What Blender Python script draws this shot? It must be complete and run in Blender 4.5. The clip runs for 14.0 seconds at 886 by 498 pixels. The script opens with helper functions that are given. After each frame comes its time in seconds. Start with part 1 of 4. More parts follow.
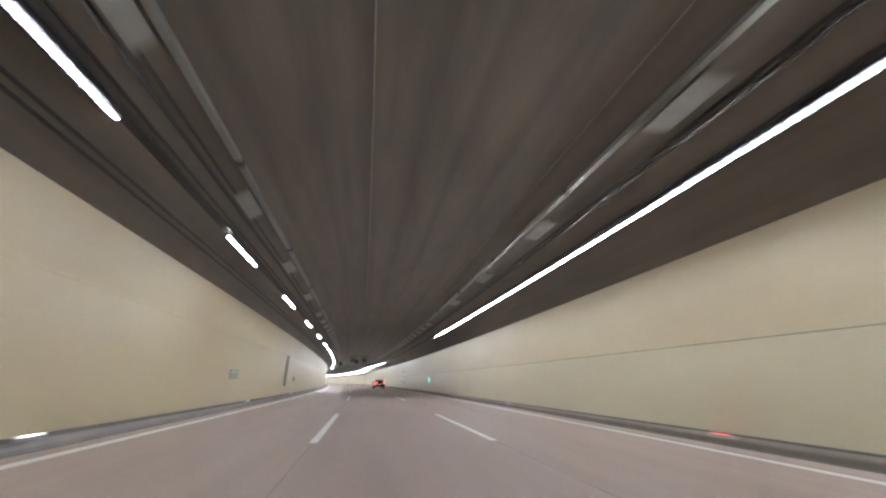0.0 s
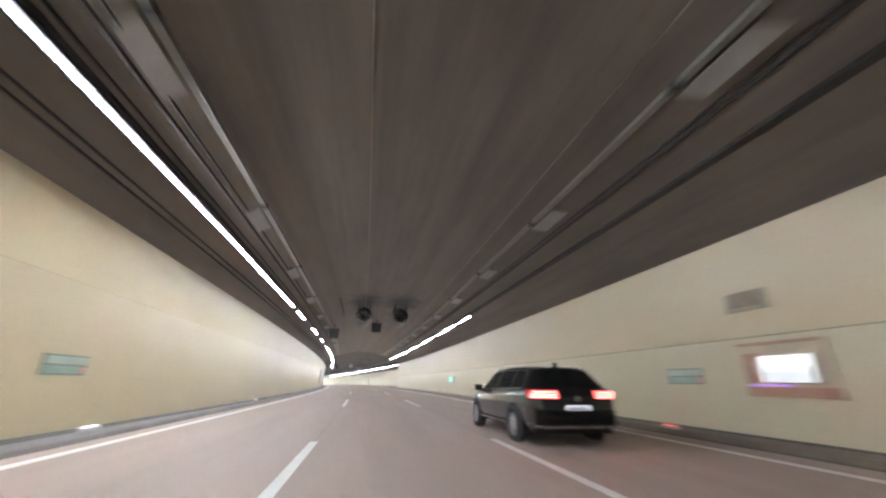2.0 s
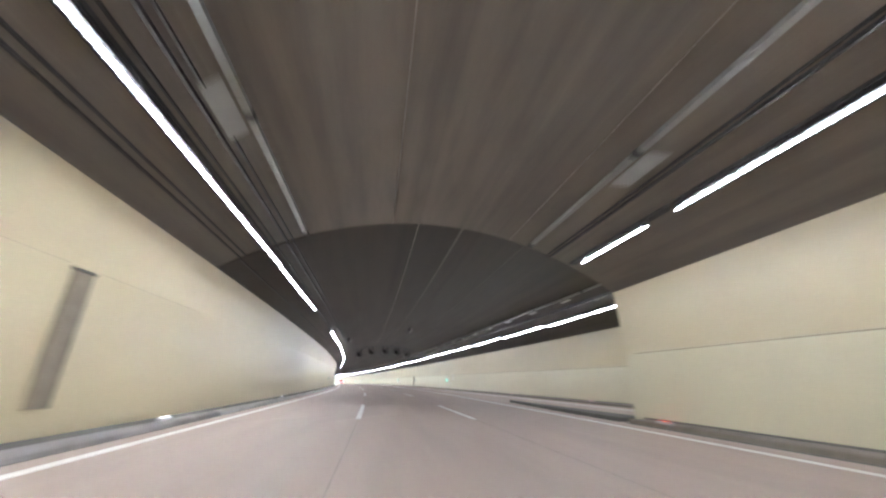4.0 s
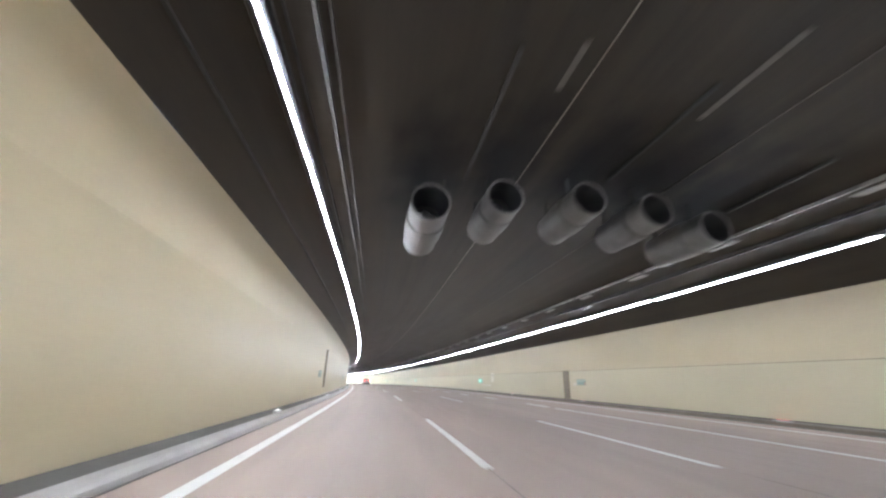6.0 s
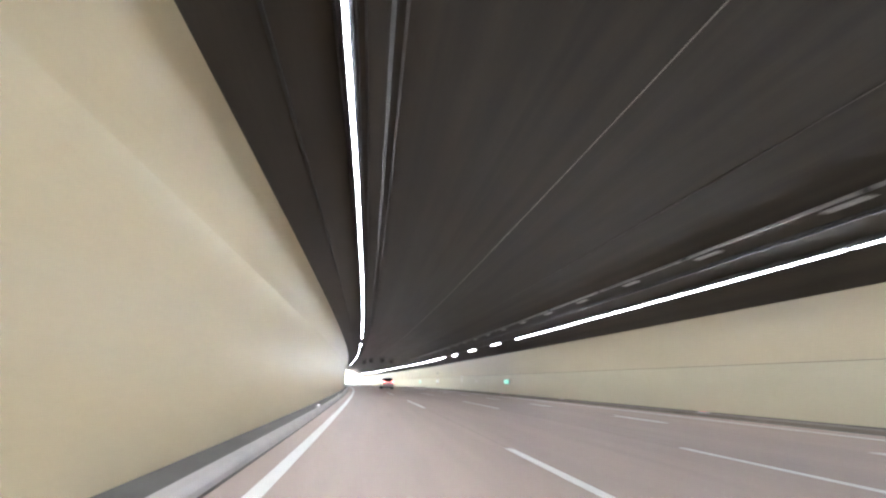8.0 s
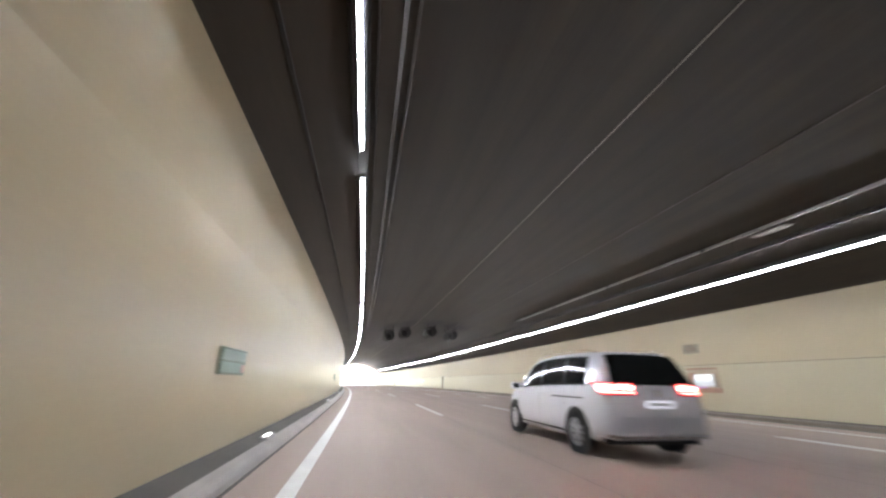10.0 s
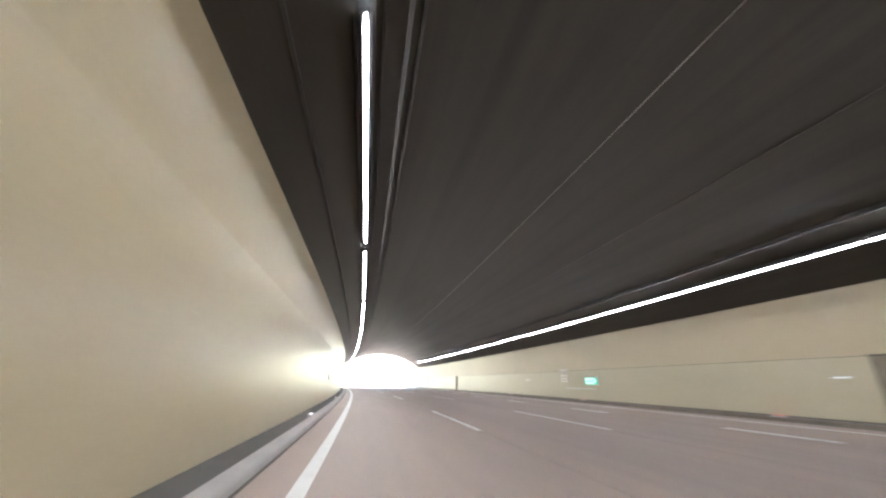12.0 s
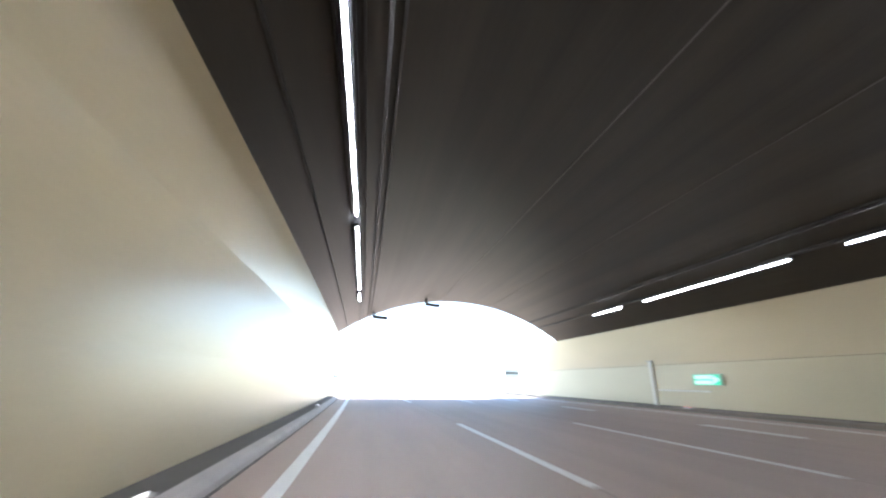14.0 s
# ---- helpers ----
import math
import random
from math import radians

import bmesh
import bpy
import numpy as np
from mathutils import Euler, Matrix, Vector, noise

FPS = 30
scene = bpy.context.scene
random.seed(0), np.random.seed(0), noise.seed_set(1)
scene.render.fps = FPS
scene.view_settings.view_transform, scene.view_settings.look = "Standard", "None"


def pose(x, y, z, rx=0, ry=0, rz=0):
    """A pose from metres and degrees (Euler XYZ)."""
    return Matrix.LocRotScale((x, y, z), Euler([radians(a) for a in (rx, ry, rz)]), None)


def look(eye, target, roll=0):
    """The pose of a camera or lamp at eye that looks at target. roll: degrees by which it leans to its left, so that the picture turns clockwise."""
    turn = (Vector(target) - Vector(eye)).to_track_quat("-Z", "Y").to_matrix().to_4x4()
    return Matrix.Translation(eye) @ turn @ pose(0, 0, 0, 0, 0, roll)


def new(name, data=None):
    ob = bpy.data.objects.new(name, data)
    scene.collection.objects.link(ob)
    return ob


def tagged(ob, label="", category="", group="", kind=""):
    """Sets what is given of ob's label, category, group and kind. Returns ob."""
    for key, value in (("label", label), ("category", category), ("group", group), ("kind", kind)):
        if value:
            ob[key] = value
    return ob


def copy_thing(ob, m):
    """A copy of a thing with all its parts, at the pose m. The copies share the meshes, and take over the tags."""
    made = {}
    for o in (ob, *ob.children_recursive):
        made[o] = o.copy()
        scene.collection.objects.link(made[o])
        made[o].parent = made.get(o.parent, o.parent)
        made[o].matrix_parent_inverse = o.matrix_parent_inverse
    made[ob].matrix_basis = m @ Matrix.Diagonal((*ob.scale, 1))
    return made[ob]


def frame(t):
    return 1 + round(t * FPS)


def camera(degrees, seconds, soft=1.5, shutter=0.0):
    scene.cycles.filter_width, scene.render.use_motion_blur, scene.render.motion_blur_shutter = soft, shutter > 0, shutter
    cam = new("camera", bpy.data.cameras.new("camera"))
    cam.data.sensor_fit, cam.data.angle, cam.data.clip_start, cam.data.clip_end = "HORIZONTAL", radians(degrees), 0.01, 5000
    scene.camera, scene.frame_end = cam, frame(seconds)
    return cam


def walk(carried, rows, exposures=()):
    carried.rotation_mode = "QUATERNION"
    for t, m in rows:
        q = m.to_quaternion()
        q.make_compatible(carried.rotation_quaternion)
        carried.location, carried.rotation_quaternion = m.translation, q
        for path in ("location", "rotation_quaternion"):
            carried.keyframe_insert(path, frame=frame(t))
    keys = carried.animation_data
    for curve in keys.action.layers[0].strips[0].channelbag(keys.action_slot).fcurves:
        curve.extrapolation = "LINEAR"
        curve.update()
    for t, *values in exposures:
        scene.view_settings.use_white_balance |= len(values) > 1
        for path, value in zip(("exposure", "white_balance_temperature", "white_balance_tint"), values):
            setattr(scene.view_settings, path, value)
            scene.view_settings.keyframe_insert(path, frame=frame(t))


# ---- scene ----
# ---- the road's line: distance s along the left edge line, u metres to its right, z above the road ----
PACE = [(0.0, 0.0), (3.0, 95.7), (6.5, 207.5), (12.0, 376.3), (14.0, 438.7)]  # seconds, metres along the road
KNOTS = np.arange(0, 801, 50.0) * 1.033
BEND = [-.00081, -.00094, -.00106, -.00114, -.00109, -.00098, -.00096, -.00104, -.00113, -.00109, -.00101, -.00088,
        -.00074, -.00059, -.00043, -.00026, -.0001]
RISE = [2.4e-5, -.3e-5, -2.4e-5, -4.1e-5, -5.8e-5, -7.2e-5, -7.4e-5, -6.1e-5, -3.2e-5, 0, 1.7e-5, 2.2e-5, 2.1e-5,
        1.7e-5, 1.1e-5, .5e-5, 0]
LINE_S = np.arange(-60.0, 1400.0, 1.0)
_turn = np.cumsum(np.interp(LINE_S, KNOTS, BEND) / 1.033)
_turn -= np.interp(0, LINE_S, _turn)
_grade = np.cumsum(np.interp(LINE_S, KNOTS, RISE, left=0, right=0) / 1.067)
_grade -= np.interp(0, LINE_S, _grade)
_lx, _ly, _lz = np.cumsum(np.sin(_turn)), np.cumsum(np.cos(_turn)), np.cumsum(_grade)
_lx, _ly, _lz = [a - np.interp(0, LINE_S, a) for a in (_lx, _ly, _lz)]


def heading(s):
    return float(np.interp(s, LINE_S, _turn))


def grade(s):
    return float(np.interp(s, LINE_S, _grade))


def at(s, u, z):
    """The world's point at the distance s, u to the right of the left edge line, z above the road."""
    h = heading(s)
    return Vector((float(np.interp(s, LINE_S, _lx)) + u * math.cos(h), float(np.interp(s, LINE_S, _ly)) - u * math.sin(h),
                   float(np.interp(s, LINE_S, _lz)) + z))


def spot(s, u, z, rx=0, ry=0, rz=0):
    """A pose on the road: y along it, x to the right."""
    return Matrix.Translation(at(s, u, z)) @ pose(0, 0, 0, 0, 0, -math.degrees(heading(s))) @ pose(
        0, 0, 0, math.degrees(math.atan(grade(s)))) @ pose(0, 0, 0, rx, ry, rz)


# ---- camera ----
cam = camera(100.68, 14.0, soft=2.4, shutter=0.25)
# seconds, u, and degrees: turn to the right of the road, tilt up, lean
DRIVE = [(0.0, 4.88, 10.50, 20.05, 0.94), (1.5, 4.91, 10.44, 20.04, 0.83), (3.0, 4.88, 9.93, 19.74, 0.70),
         (5.3, 3.11, 7.60, 19.90, 1.90), (6.0, 2.20, 8.40, 19.80, 1.75), (6.5, 1.70, 8.61, 19.90, 1.75), (7.0, 1.27, 8.92, 19.91, 1.73), (9.5, 0.94, 10.50, 19.94, 1.45),
         (11.0, 0.78, 10.33, 19.85, 1.36), (12.0, 0.79, 10.45, 20.00, 1.1), (12.5, 0.87, 10.38, 20.08, 1.4),
         (14.0, 1.04, 10.33, 19.89, 1.11)]


def glide(t, col, table=DRIVE, flat=True):
    """A cubic through the rows of a table."""
    ts = [r[0] for r in table]
    vs = [r[col] for r in table]
    n = len(ts)
    i = min(max(sum(1 for a in ts if a <= t) - 1, 0), n - 2)

    def slope(k):
        if k == 0 or k == n - 1:
            j = 0 if k == 0 else n - 2
            return 0.0 if flat else (vs[j + 1] - vs[j]) / (ts[j + 1] - ts[j])
        d0 = (vs[k] - vs[k - 1]) / (ts[k] - ts[k - 1])
        d1 = (vs[k + 1] - vs[k]) / (ts[k + 1] - ts[k])
        return 0.0 if d0 * d1 <= 0 else 2 * d0 * d1 / (d0 + d1)

    w = ts[i + 1] - ts[i]
    q = (t - ts[i]) / w
    a, b = slope(i) * w, slope(i + 1) * w
    return ((2 * q ** 3 - 3 * q ** 2 + 1) * vs[i] + (q ** 3 - 2 * q ** 2 + q) * a + (3 * q ** 2 - 2 * q ** 3) * vs[i + 1]
            + (q ** 3 - q ** 2) * b)


rows = []
for k in range(57):
    t = k * 0.25
    s = glide(t, 1, PACE, False)
    u, yaw, tilt, lean = [glide(t, c) for c in (1, 2, 3, 4)]
    m = Matrix.Translation(at(s, u, 1.2)) @ pose(0, 0, 0, 90 + tilt + math.degrees(math.atan(grade(s))), 0,
                                                 -math.degrees(heading(s)) - yaw) @ pose(0, 0, 0, 0, 0, lean)
    rows.append((t, m))
walk(cam, rows, [(0.0, 3.75, 6400, 10), (0.9, 4.00, 6400, 10), (1.5, 4.15, 6400, 10), (2.0, 4.00, 6400, 10), (2.5, 3.92, 6300, 9.5), (3.0, 3.85, 6300, 9.5), (5.5, 3.77, 6200, 9), (7.2, 3.67, 6200, 9), (9.5, 3.95, 6600, 12), (10.6, 3.46, 6400, 10), (12.0, 3.5, 6550, 11), (13.2, 3.3, 6500, 11), (14.0, 3.06, 6300, 11.5)])

# ---- sky, sun ----
world = bpy.data.worlds.new("sky")
scene.world = world
world.use_nodes = True
_n = world.node_tree.nodes
_sky = _n.new("ShaderNodeTexSky")
_sky.sky_type = "NISHITA"
_sky.sun_disc = False
_sky.ozone_density, _sky.dust_density = 2.5, 0.4
_sky.sun_elevation, _sky.sun_rotation = radians(38), radians(60)
world.node_tree.links.new(_sky.outputs["Color"], _n["Background"].inputs["Color"])
_n["Background"].inputs["Strength"].default_value = 0.125
sun = new("sun", bpy.data.lights.new("sun", "SUN"))
sun.data.energy, sun.data.angle, sun.data.color = 5.0, radians(0.5), (1.0, 0.98, 0.95)
sun.matrix_world = look((0, 0, 0), (-math.sin(radians(60)) * math.cos(radians(38)), -math.cos(radians(60)) * math.cos(radians(38)), -math.sin(radians(38))))


# ---- the tunnel's cross-section ----
START, STEP, PORTAL = -40.0, 140.4, 468.0
TOP = 4.57


def right_wall(s):
    """Where the right wall's upper edge stands: three lanes up to the step, then wider."""
    if s < STEP:
        return 13.2
    return float(np.interp(s, [STEP, 185, 227, 310, 600], [19.2, 17.7, 17.1, 16.95, 16.95]))


def wide(s):
    return 0.0 if s < STEP else 1.0


def arch(s, q, lift=0.0):
    """The vault's point at the fraction q from the left wall's top to the right wall's."""
    a, b = -1.07, right_wall(s)
    half, rise = (b - a) / 2, 2.2 + 0.65 * wide(s)
    r = (half * half + rise * rise) / (2 * rise)
    e = math.asin(half / r)
    w = -e + 2 * e * q
    return (a + half + (r + lift) * math.sin(w), TOP + rise - r + (r + lift) * math.cos(w))


def arch_at(s, u, drop=0.0):
    """The height of the vault above u, less drop."""
    a, b = -1.07, right_wall(s)
    half, rise = (b - a) / 2, 2.2 + 0.65 * wide(s)
    r = (half * half + rise * rise) / (2 * rise)
    return TOP + rise - r + math.sqrt(r * r - (u - a - half) ** 2) - drop


def arch_way(s, u):
    """How far u lies from the left wall's top, along the vault."""
    a, b = -1.07, right_wall(s)
    half, rise = (b - a) / 2, 2.2 + 0.65 * wide(s)
    r = (half * half + rise * rise) / (2 * rise)
    return r * (math.asin(half / r) + math.asin((u - a - half) / r))


# rows of jet fans: distance and places across the road
FANS = ((92.7, (4.5, 7.2)), (202.4, (3.2, 5.4, 8.05, 10.3, 12.3)), (357.5, (3.6, 5.4, 8.3, 10.7)))


# ---- materials ----
def material(name, color, rough=0.6, metal=0.0, spread=0.15, scale=1.0, bump=0.0, fine=60.0, coat=0.0, stain=None, stain_amount=0.0,
             stretch=(1, 1, 1), spec=0.5, uv=False, wave=0.0, streak=None, streak_amount=0.0, spots=(), rough_spread=0.08):
    """A paint or stone with variation at two scales, fine relief and, if given, stains."""
    m = bpy.data.materials.new(name)
    m.use_nodes = True
    nt = m.node_tree
    n, link = nt.nodes, nt.links.new
    b = n["Principled BSDF"]
    b.inputs["Metallic"].default_value = metal
    b.inputs["Coat Weight"].default_value = coat
    b.inputs["Specular IOR Level"].default_value = spec
    tc = n.new("ShaderNodeTexCoord")
    mp = n.new("ShaderNodeMapping")
    mp.inputs["Scale"].default_value = stretch
    link(tc.outputs["UV" if uv else "Object"], mp.inputs["Vector"])
    big, small = n.new("ShaderNodeTexNoise"), n.new("ShaderNodeTexNoise")
    big.inputs["Scale"].default_value, big.inputs["Detail"].default_value = scale, 5
    small.inputs["Scale"].default_value, small.inputs["Detail"].default_value = fine, 3
    link(mp.outputs["Vector"], big.inputs["Vector"])
    link(tc.outputs["Object"], small.inputs["Vector"])
    mix = n.new("ShaderNodeMix")
    mix.data_type = "RGBA"
    dark = [c * (1 - spread) for c in color]
    light = [min(c * (1 + spread), 1) for c in color]
    mix.inputs["A"].default_value, mix.inputs["B"].default_value = (*dark, 1), (*light, 1)
    ad = n.new("ShaderNodeMath")
    ad.operation = "MULTIPLY_ADD"
    ad.inputs[1].default_value, ad.inputs[2].default_value = 0.35, 0.0
    link(small.outputs["Fac"], ad.inputs[0])
    sm = n.new("ShaderNodeMath")
    sm.operation = "MULTIPLY_ADD"
    sm.inputs[1].default_value = 0.65
    link(big.outputs["Fac"], sm.inputs[0])
    link(ad.outputs[0], sm.inputs[2])
    rg = n.new("ShaderNodeMapRange")
    rg.inputs["From Min"].default_value, rg.inputs["From Max"].default_value = 0.3, 0.7
    link(sm.outputs[0], rg.inputs["Value"])
    link(rg.outputs["Result"], mix.inputs["Factor"])
    out = mix.outputs["Result"]
    if stain:
        tex = n.new("ShaderNodeTexNoise")
        tex.inputs["Scale"].default_value, tex.inputs["Detail"].default_value = scale * 2.7, 7
        link(mp.outputs["Vector"], tex.inputs["Vector"])
        r2 = n.new("ShaderNodeMapRange")
        r2.inputs["From Min"].default_value, r2.inputs["From Max"].default_value = 0.45, 0.85
        r2.inputs["To Max"].default_value = stain_amount
        link(tex.outputs["Fac"], r2.inputs["Value"])
        mx = n.new("ShaderNodeMix")
        mx.data_type = "RGBA"
        mx.inputs["B"].default_value = (*stain, 1)
        link(out, mx.inputs["A"])
        link(r2.outputs["Result"], mx.inputs["Factor"])
        out = mx.outputs["Result"]
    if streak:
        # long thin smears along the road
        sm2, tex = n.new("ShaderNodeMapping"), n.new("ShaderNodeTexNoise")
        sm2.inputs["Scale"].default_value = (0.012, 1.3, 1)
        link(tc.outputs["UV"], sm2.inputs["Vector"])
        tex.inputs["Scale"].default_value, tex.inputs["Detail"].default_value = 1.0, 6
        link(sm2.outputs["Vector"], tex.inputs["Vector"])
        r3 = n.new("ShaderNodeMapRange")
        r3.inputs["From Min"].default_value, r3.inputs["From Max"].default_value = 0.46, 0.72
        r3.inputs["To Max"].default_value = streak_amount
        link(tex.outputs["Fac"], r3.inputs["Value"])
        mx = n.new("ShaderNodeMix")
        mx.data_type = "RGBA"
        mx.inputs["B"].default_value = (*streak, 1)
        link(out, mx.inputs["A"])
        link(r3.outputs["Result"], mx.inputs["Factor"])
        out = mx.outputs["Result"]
    if spots:
        # soot blown onto the paint: ellipses (along, across, half length, half width) with ragged edges
        rag = n.new("ShaderNodeTexNoise")
        rag.inputs["Scale"].default_value, rag.inputs["Detail"].default_value = 0.9, 4
        link(tc.outputs["UV"], rag.inputs["Vector"])
        total = None
        for sx, sy, hx, hy in spots:
            mv, ln = n.new("ShaderNodeMapping"), n.new("ShaderNodeVectorMath")
            mv.vector_type = "TEXTURE"
            mv.inputs["Location"].default_value, mv.inputs["Scale"].default_value = (sx, sy, 0), (hx, hy, 1)
            link(tc.outputs["UV"], mv.inputs["Vector"])
            ln.operation = "LENGTH"
            link(mv.outputs["Vector"], ln.inputs[0])
            worn = n.new("ShaderNodeMath")
            worn.operation = "MULTIPLY_ADD"
            worn.inputs[1].default_value = 1.1
            link(rag.outputs["Fac"], worn.inputs[0])
            link(ln.outputs["Value"], worn.inputs[2])
            fall = n.new("ShaderNodeMapRange")
            fall.interpolation_type = "SMOOTHSTEP"
            fall.inputs["From Min"].default_value, fall.inputs["From Max"].default_value = 1.65, 0.75
            fall.inputs["To Max"].default_value = 0.93
            link(worn.outputs[0], fall.inputs["Value"])
            if total is None:
                total = fall.outputs["Result"]
            else:
                mxm = n.new("ShaderNodeMath")
                mxm.operation = "MAXIMUM"
                link(total, mxm.inputs[0])
                link(fall.outputs["Result"], mxm.inputs[1])
                total = mxm.outputs[0]
        mx = n.new("ShaderNodeMix")
        mx.data_type = "RGBA"
        mx.inputs["B"].default_value = (0.008, 0.008, 0.009, 1)
        link(out, mx.inputs["A"])
        link(total, mx.inputs["Factor"])
        out = mx.outputs["Result"]
    link(out, b.inputs["Base Color"])
    rr = n.new("ShaderNodeMapRange")
    rr.inputs["To Min"].default_value, rr.inputs["To Max"].default_value = max(rough - rough_spread, 0.02), min(rough + rough_spread, 1)
    link(big.outputs["Fac"], rr.inputs["Value"])
    link(rr.outputs["Result"], b.inputs["Roughness"])
    if bump:
        bp = n.new("ShaderNodeBump")
        bp.inputs["Strength"].default_value, bp.inputs["Distance"].default_value = 0.6, bump
        link(small.outputs["Fac"], bp.inputs["Height"])
        if wave:
            swell, b2 = n.new("ShaderNodeTexNoise"), n.new("ShaderNodeBump")
            swell.inputs["Scale"].default_value, swell.inputs["Detail"].default_value = 0.45, 1
            b2.inputs["Strength"].default_value, b2.inputs["Distance"].default_value = 1.0, wave
            link(tc.outputs["UV" if uv else "Object"], swell.inputs["Vector"])
            link(swell.outputs["Fac"], b2.inputs["Height"])
            link(b2.outputs["Normal"], bp.inputs["Normal"])
        link(bp.outputs["Normal"], b.inputs["Normal"])
    return m


def glowing(name, color, strength):
    m = bpy.data.materials.new(name)
    m.use_nodes = True
    b = m.node_tree.nodes["Principled BSDF"]
    b.inputs["Base Color"].default_value = (*color, 1)
    b.inputs["Emission Color"].default_value = (*color, 1)
    b.inputs["Emission Strength"].default_value = strength
    return m


WALL = material("cream_wall_coating", (0.58, 0.50, 0.335), 0.30, rough_spread=0.022, spread=0.09, scale=0.35, fine=18, bump=0.0015, uv=True, stretch=(0.35, 1.0, 1), wave=0.008)
LEFTWALL = material("tan_wall_coating", (0.59, 0.497, 0.316), 0.30, rough_spread=0.022, spread=0.09, scale=0.35, fine=18, bump=0.0015, uv=True, stretch=(0.35, 1.0, 1), wave=0.008)
LOWWALL = material("grey_cream_wall_panel", (0.555, 0.50, 0.342), 0.30, rough_spread=0.022, spread=0.09, scale=0.35, fine=18, bump=0.0015, uv=True, stretch=(0.35, 1.0, 1), wave=0.008)
JOINT = material("dark_wall_joint", (0.32, 0.28, 0.2), 0.7, spread=0.25, scale=1.0)
LEFTJOINT = material("faint_wall_joint", (0.49, 0.40, 0.275), 0.6, spread=0.2, scale=1.0)
SOOTED = [(s - 1.9, arch_way(s, u), 3.4, 1.7) for s, us in FANS for u in us]
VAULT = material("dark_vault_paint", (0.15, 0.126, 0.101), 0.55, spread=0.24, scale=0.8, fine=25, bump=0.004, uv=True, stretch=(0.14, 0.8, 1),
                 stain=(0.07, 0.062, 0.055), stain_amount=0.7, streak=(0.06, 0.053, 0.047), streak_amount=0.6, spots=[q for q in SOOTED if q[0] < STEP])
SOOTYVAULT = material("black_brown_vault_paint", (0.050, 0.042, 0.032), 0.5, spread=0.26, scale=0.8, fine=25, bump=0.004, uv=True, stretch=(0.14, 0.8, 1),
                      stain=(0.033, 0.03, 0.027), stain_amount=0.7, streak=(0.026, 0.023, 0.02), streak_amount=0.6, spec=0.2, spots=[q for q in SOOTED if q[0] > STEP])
ASPHALT = material("asphalt", (0.425, 0.33, 0.272), 0.68, spread=0.12, scale=0.8, fine=160, bump=0.005, uv=True, stretch=(0.07, 0.8, 1),
                   stain=(0.30, 0.24, 0.20), stain_amount=0.4)
PAINT = material("white_road_paint", (0.75, 0.74, 0.70), 0.5, spread=0.08, scale=3, fine=120, bump=0.002, stain=(0.4, 0.37, 0.33), stain_amount=0.4)
TAR = material("road_joint_tar", (0.335, 0.27, 0.225), 0.7, spread=0.3, scale=2)
KERB = material("dirty_kerb_concrete", (0.11, 0.10, 0.088), 0.8, spread=0.25, scale=1.2, fine=50, bump=0.004)
BROWNKERB = material("brown_kerb_concrete", (0.2, 0.17, 0.135), 0.8, spread=0.25, scale=1.2, fine=50, bump=0.004)
# kerbstones before the step: the low light there put into a darker grey
GREYSTONE = material("dim_lit_kerb_concrete", (0.25, 0.23, 0.215), 0.75, spread=0.18, scale=1.5, fine=50, bump=0.003)
KERBSTONE = material("pale_kerb_concrete", (0.42, 0.39, 0.36), 0.75, spread=0.15, scale=1.5, fine=50, bump=0.003)
HOUSING = material("dark_lamp_housing", (0.03, 0.03, 0.032), 0.5, spread=0.1, scale=2)
LED = glowing("white_led", (0.84, 0.895, 1.0), 17.0)
DUCT = material("pale_duct", (0.2, 0.195, 0.18), 0.5, spread=0.15, scale=0.8, fine=30)
CONCRETE = material("concrete", (0.36, 0.34, 0.31), 0.8, spread=0.15, scale=0.6, fine=30, bump=0.004)


# ---- mesh helpers ----
def link_mesh(name, bm, mat, parent=None, label="", smooth=False):
    me = bpy.data.meshes.new(name)
    bmesh.ops.recalc_face_normals(bm, faces=bm.faces)
    bm.to_mesh(me)
    bm.free()
    if smooth:
        for f in me.polygons:
            f.use_smooth = True
    me.materials.append(mat)
    ob = new(name, me)
    if parent:
        ob.parent = parent
    if label:
        ob["label"] = label
    return ob


def part(name, bm, mat, parent, label="", smooth=False):
    return link_mesh(name, bm, mat, parent, label, smooth)


def sweep(bm, profile, s0, s1, step=4.0, closed=True, caps=True):
    """Sweeps the outline profile(s) -> [(u, z), ...] along the road."""
    count = max(1, int(math.ceil((s1 - s0) / step)))
    rings = []
    for i in range(count + 1):
        s = s0 + (s1 - s0) * i / count
        rings.append([bm.verts.new(at(s, u, z)) for u, z in profile(s)])
    n = len(rings[0])
    uv = bm.loops.layers.uv.verify()
    along = [s0 + (s1 - s0) * i / count for i in range(count + 1)]
    for i, (a, b) in enumerate(zip(rings, rings[1:])):
        across = 0.0
        for j in range(n if closed else n - 1):
            k = (j + 1) % n
            face = bm.faces.new((a[j], a[k], b[k], b[j]))
            side = (a[k].co - a[j].co).length
            for loop, q in zip(face.loops, ((along[i], across), (along[i], across + side), (along[i + 1], across + side), (along[i + 1], across))):
                loop[uv].uv = q
            across += side
    if closed and caps:
        bm.faces.new(rings[0])
        bm.faces.new(rings[-1])


def swept(name, profile, s0, s1, mat, parent=None, step=4.0, label="", smooth=False):
    bm = bmesh.new()
    sweep(bm, profile, s0, s1, step)
    return link_mesh(name, bm, mat, parent, label, smooth)


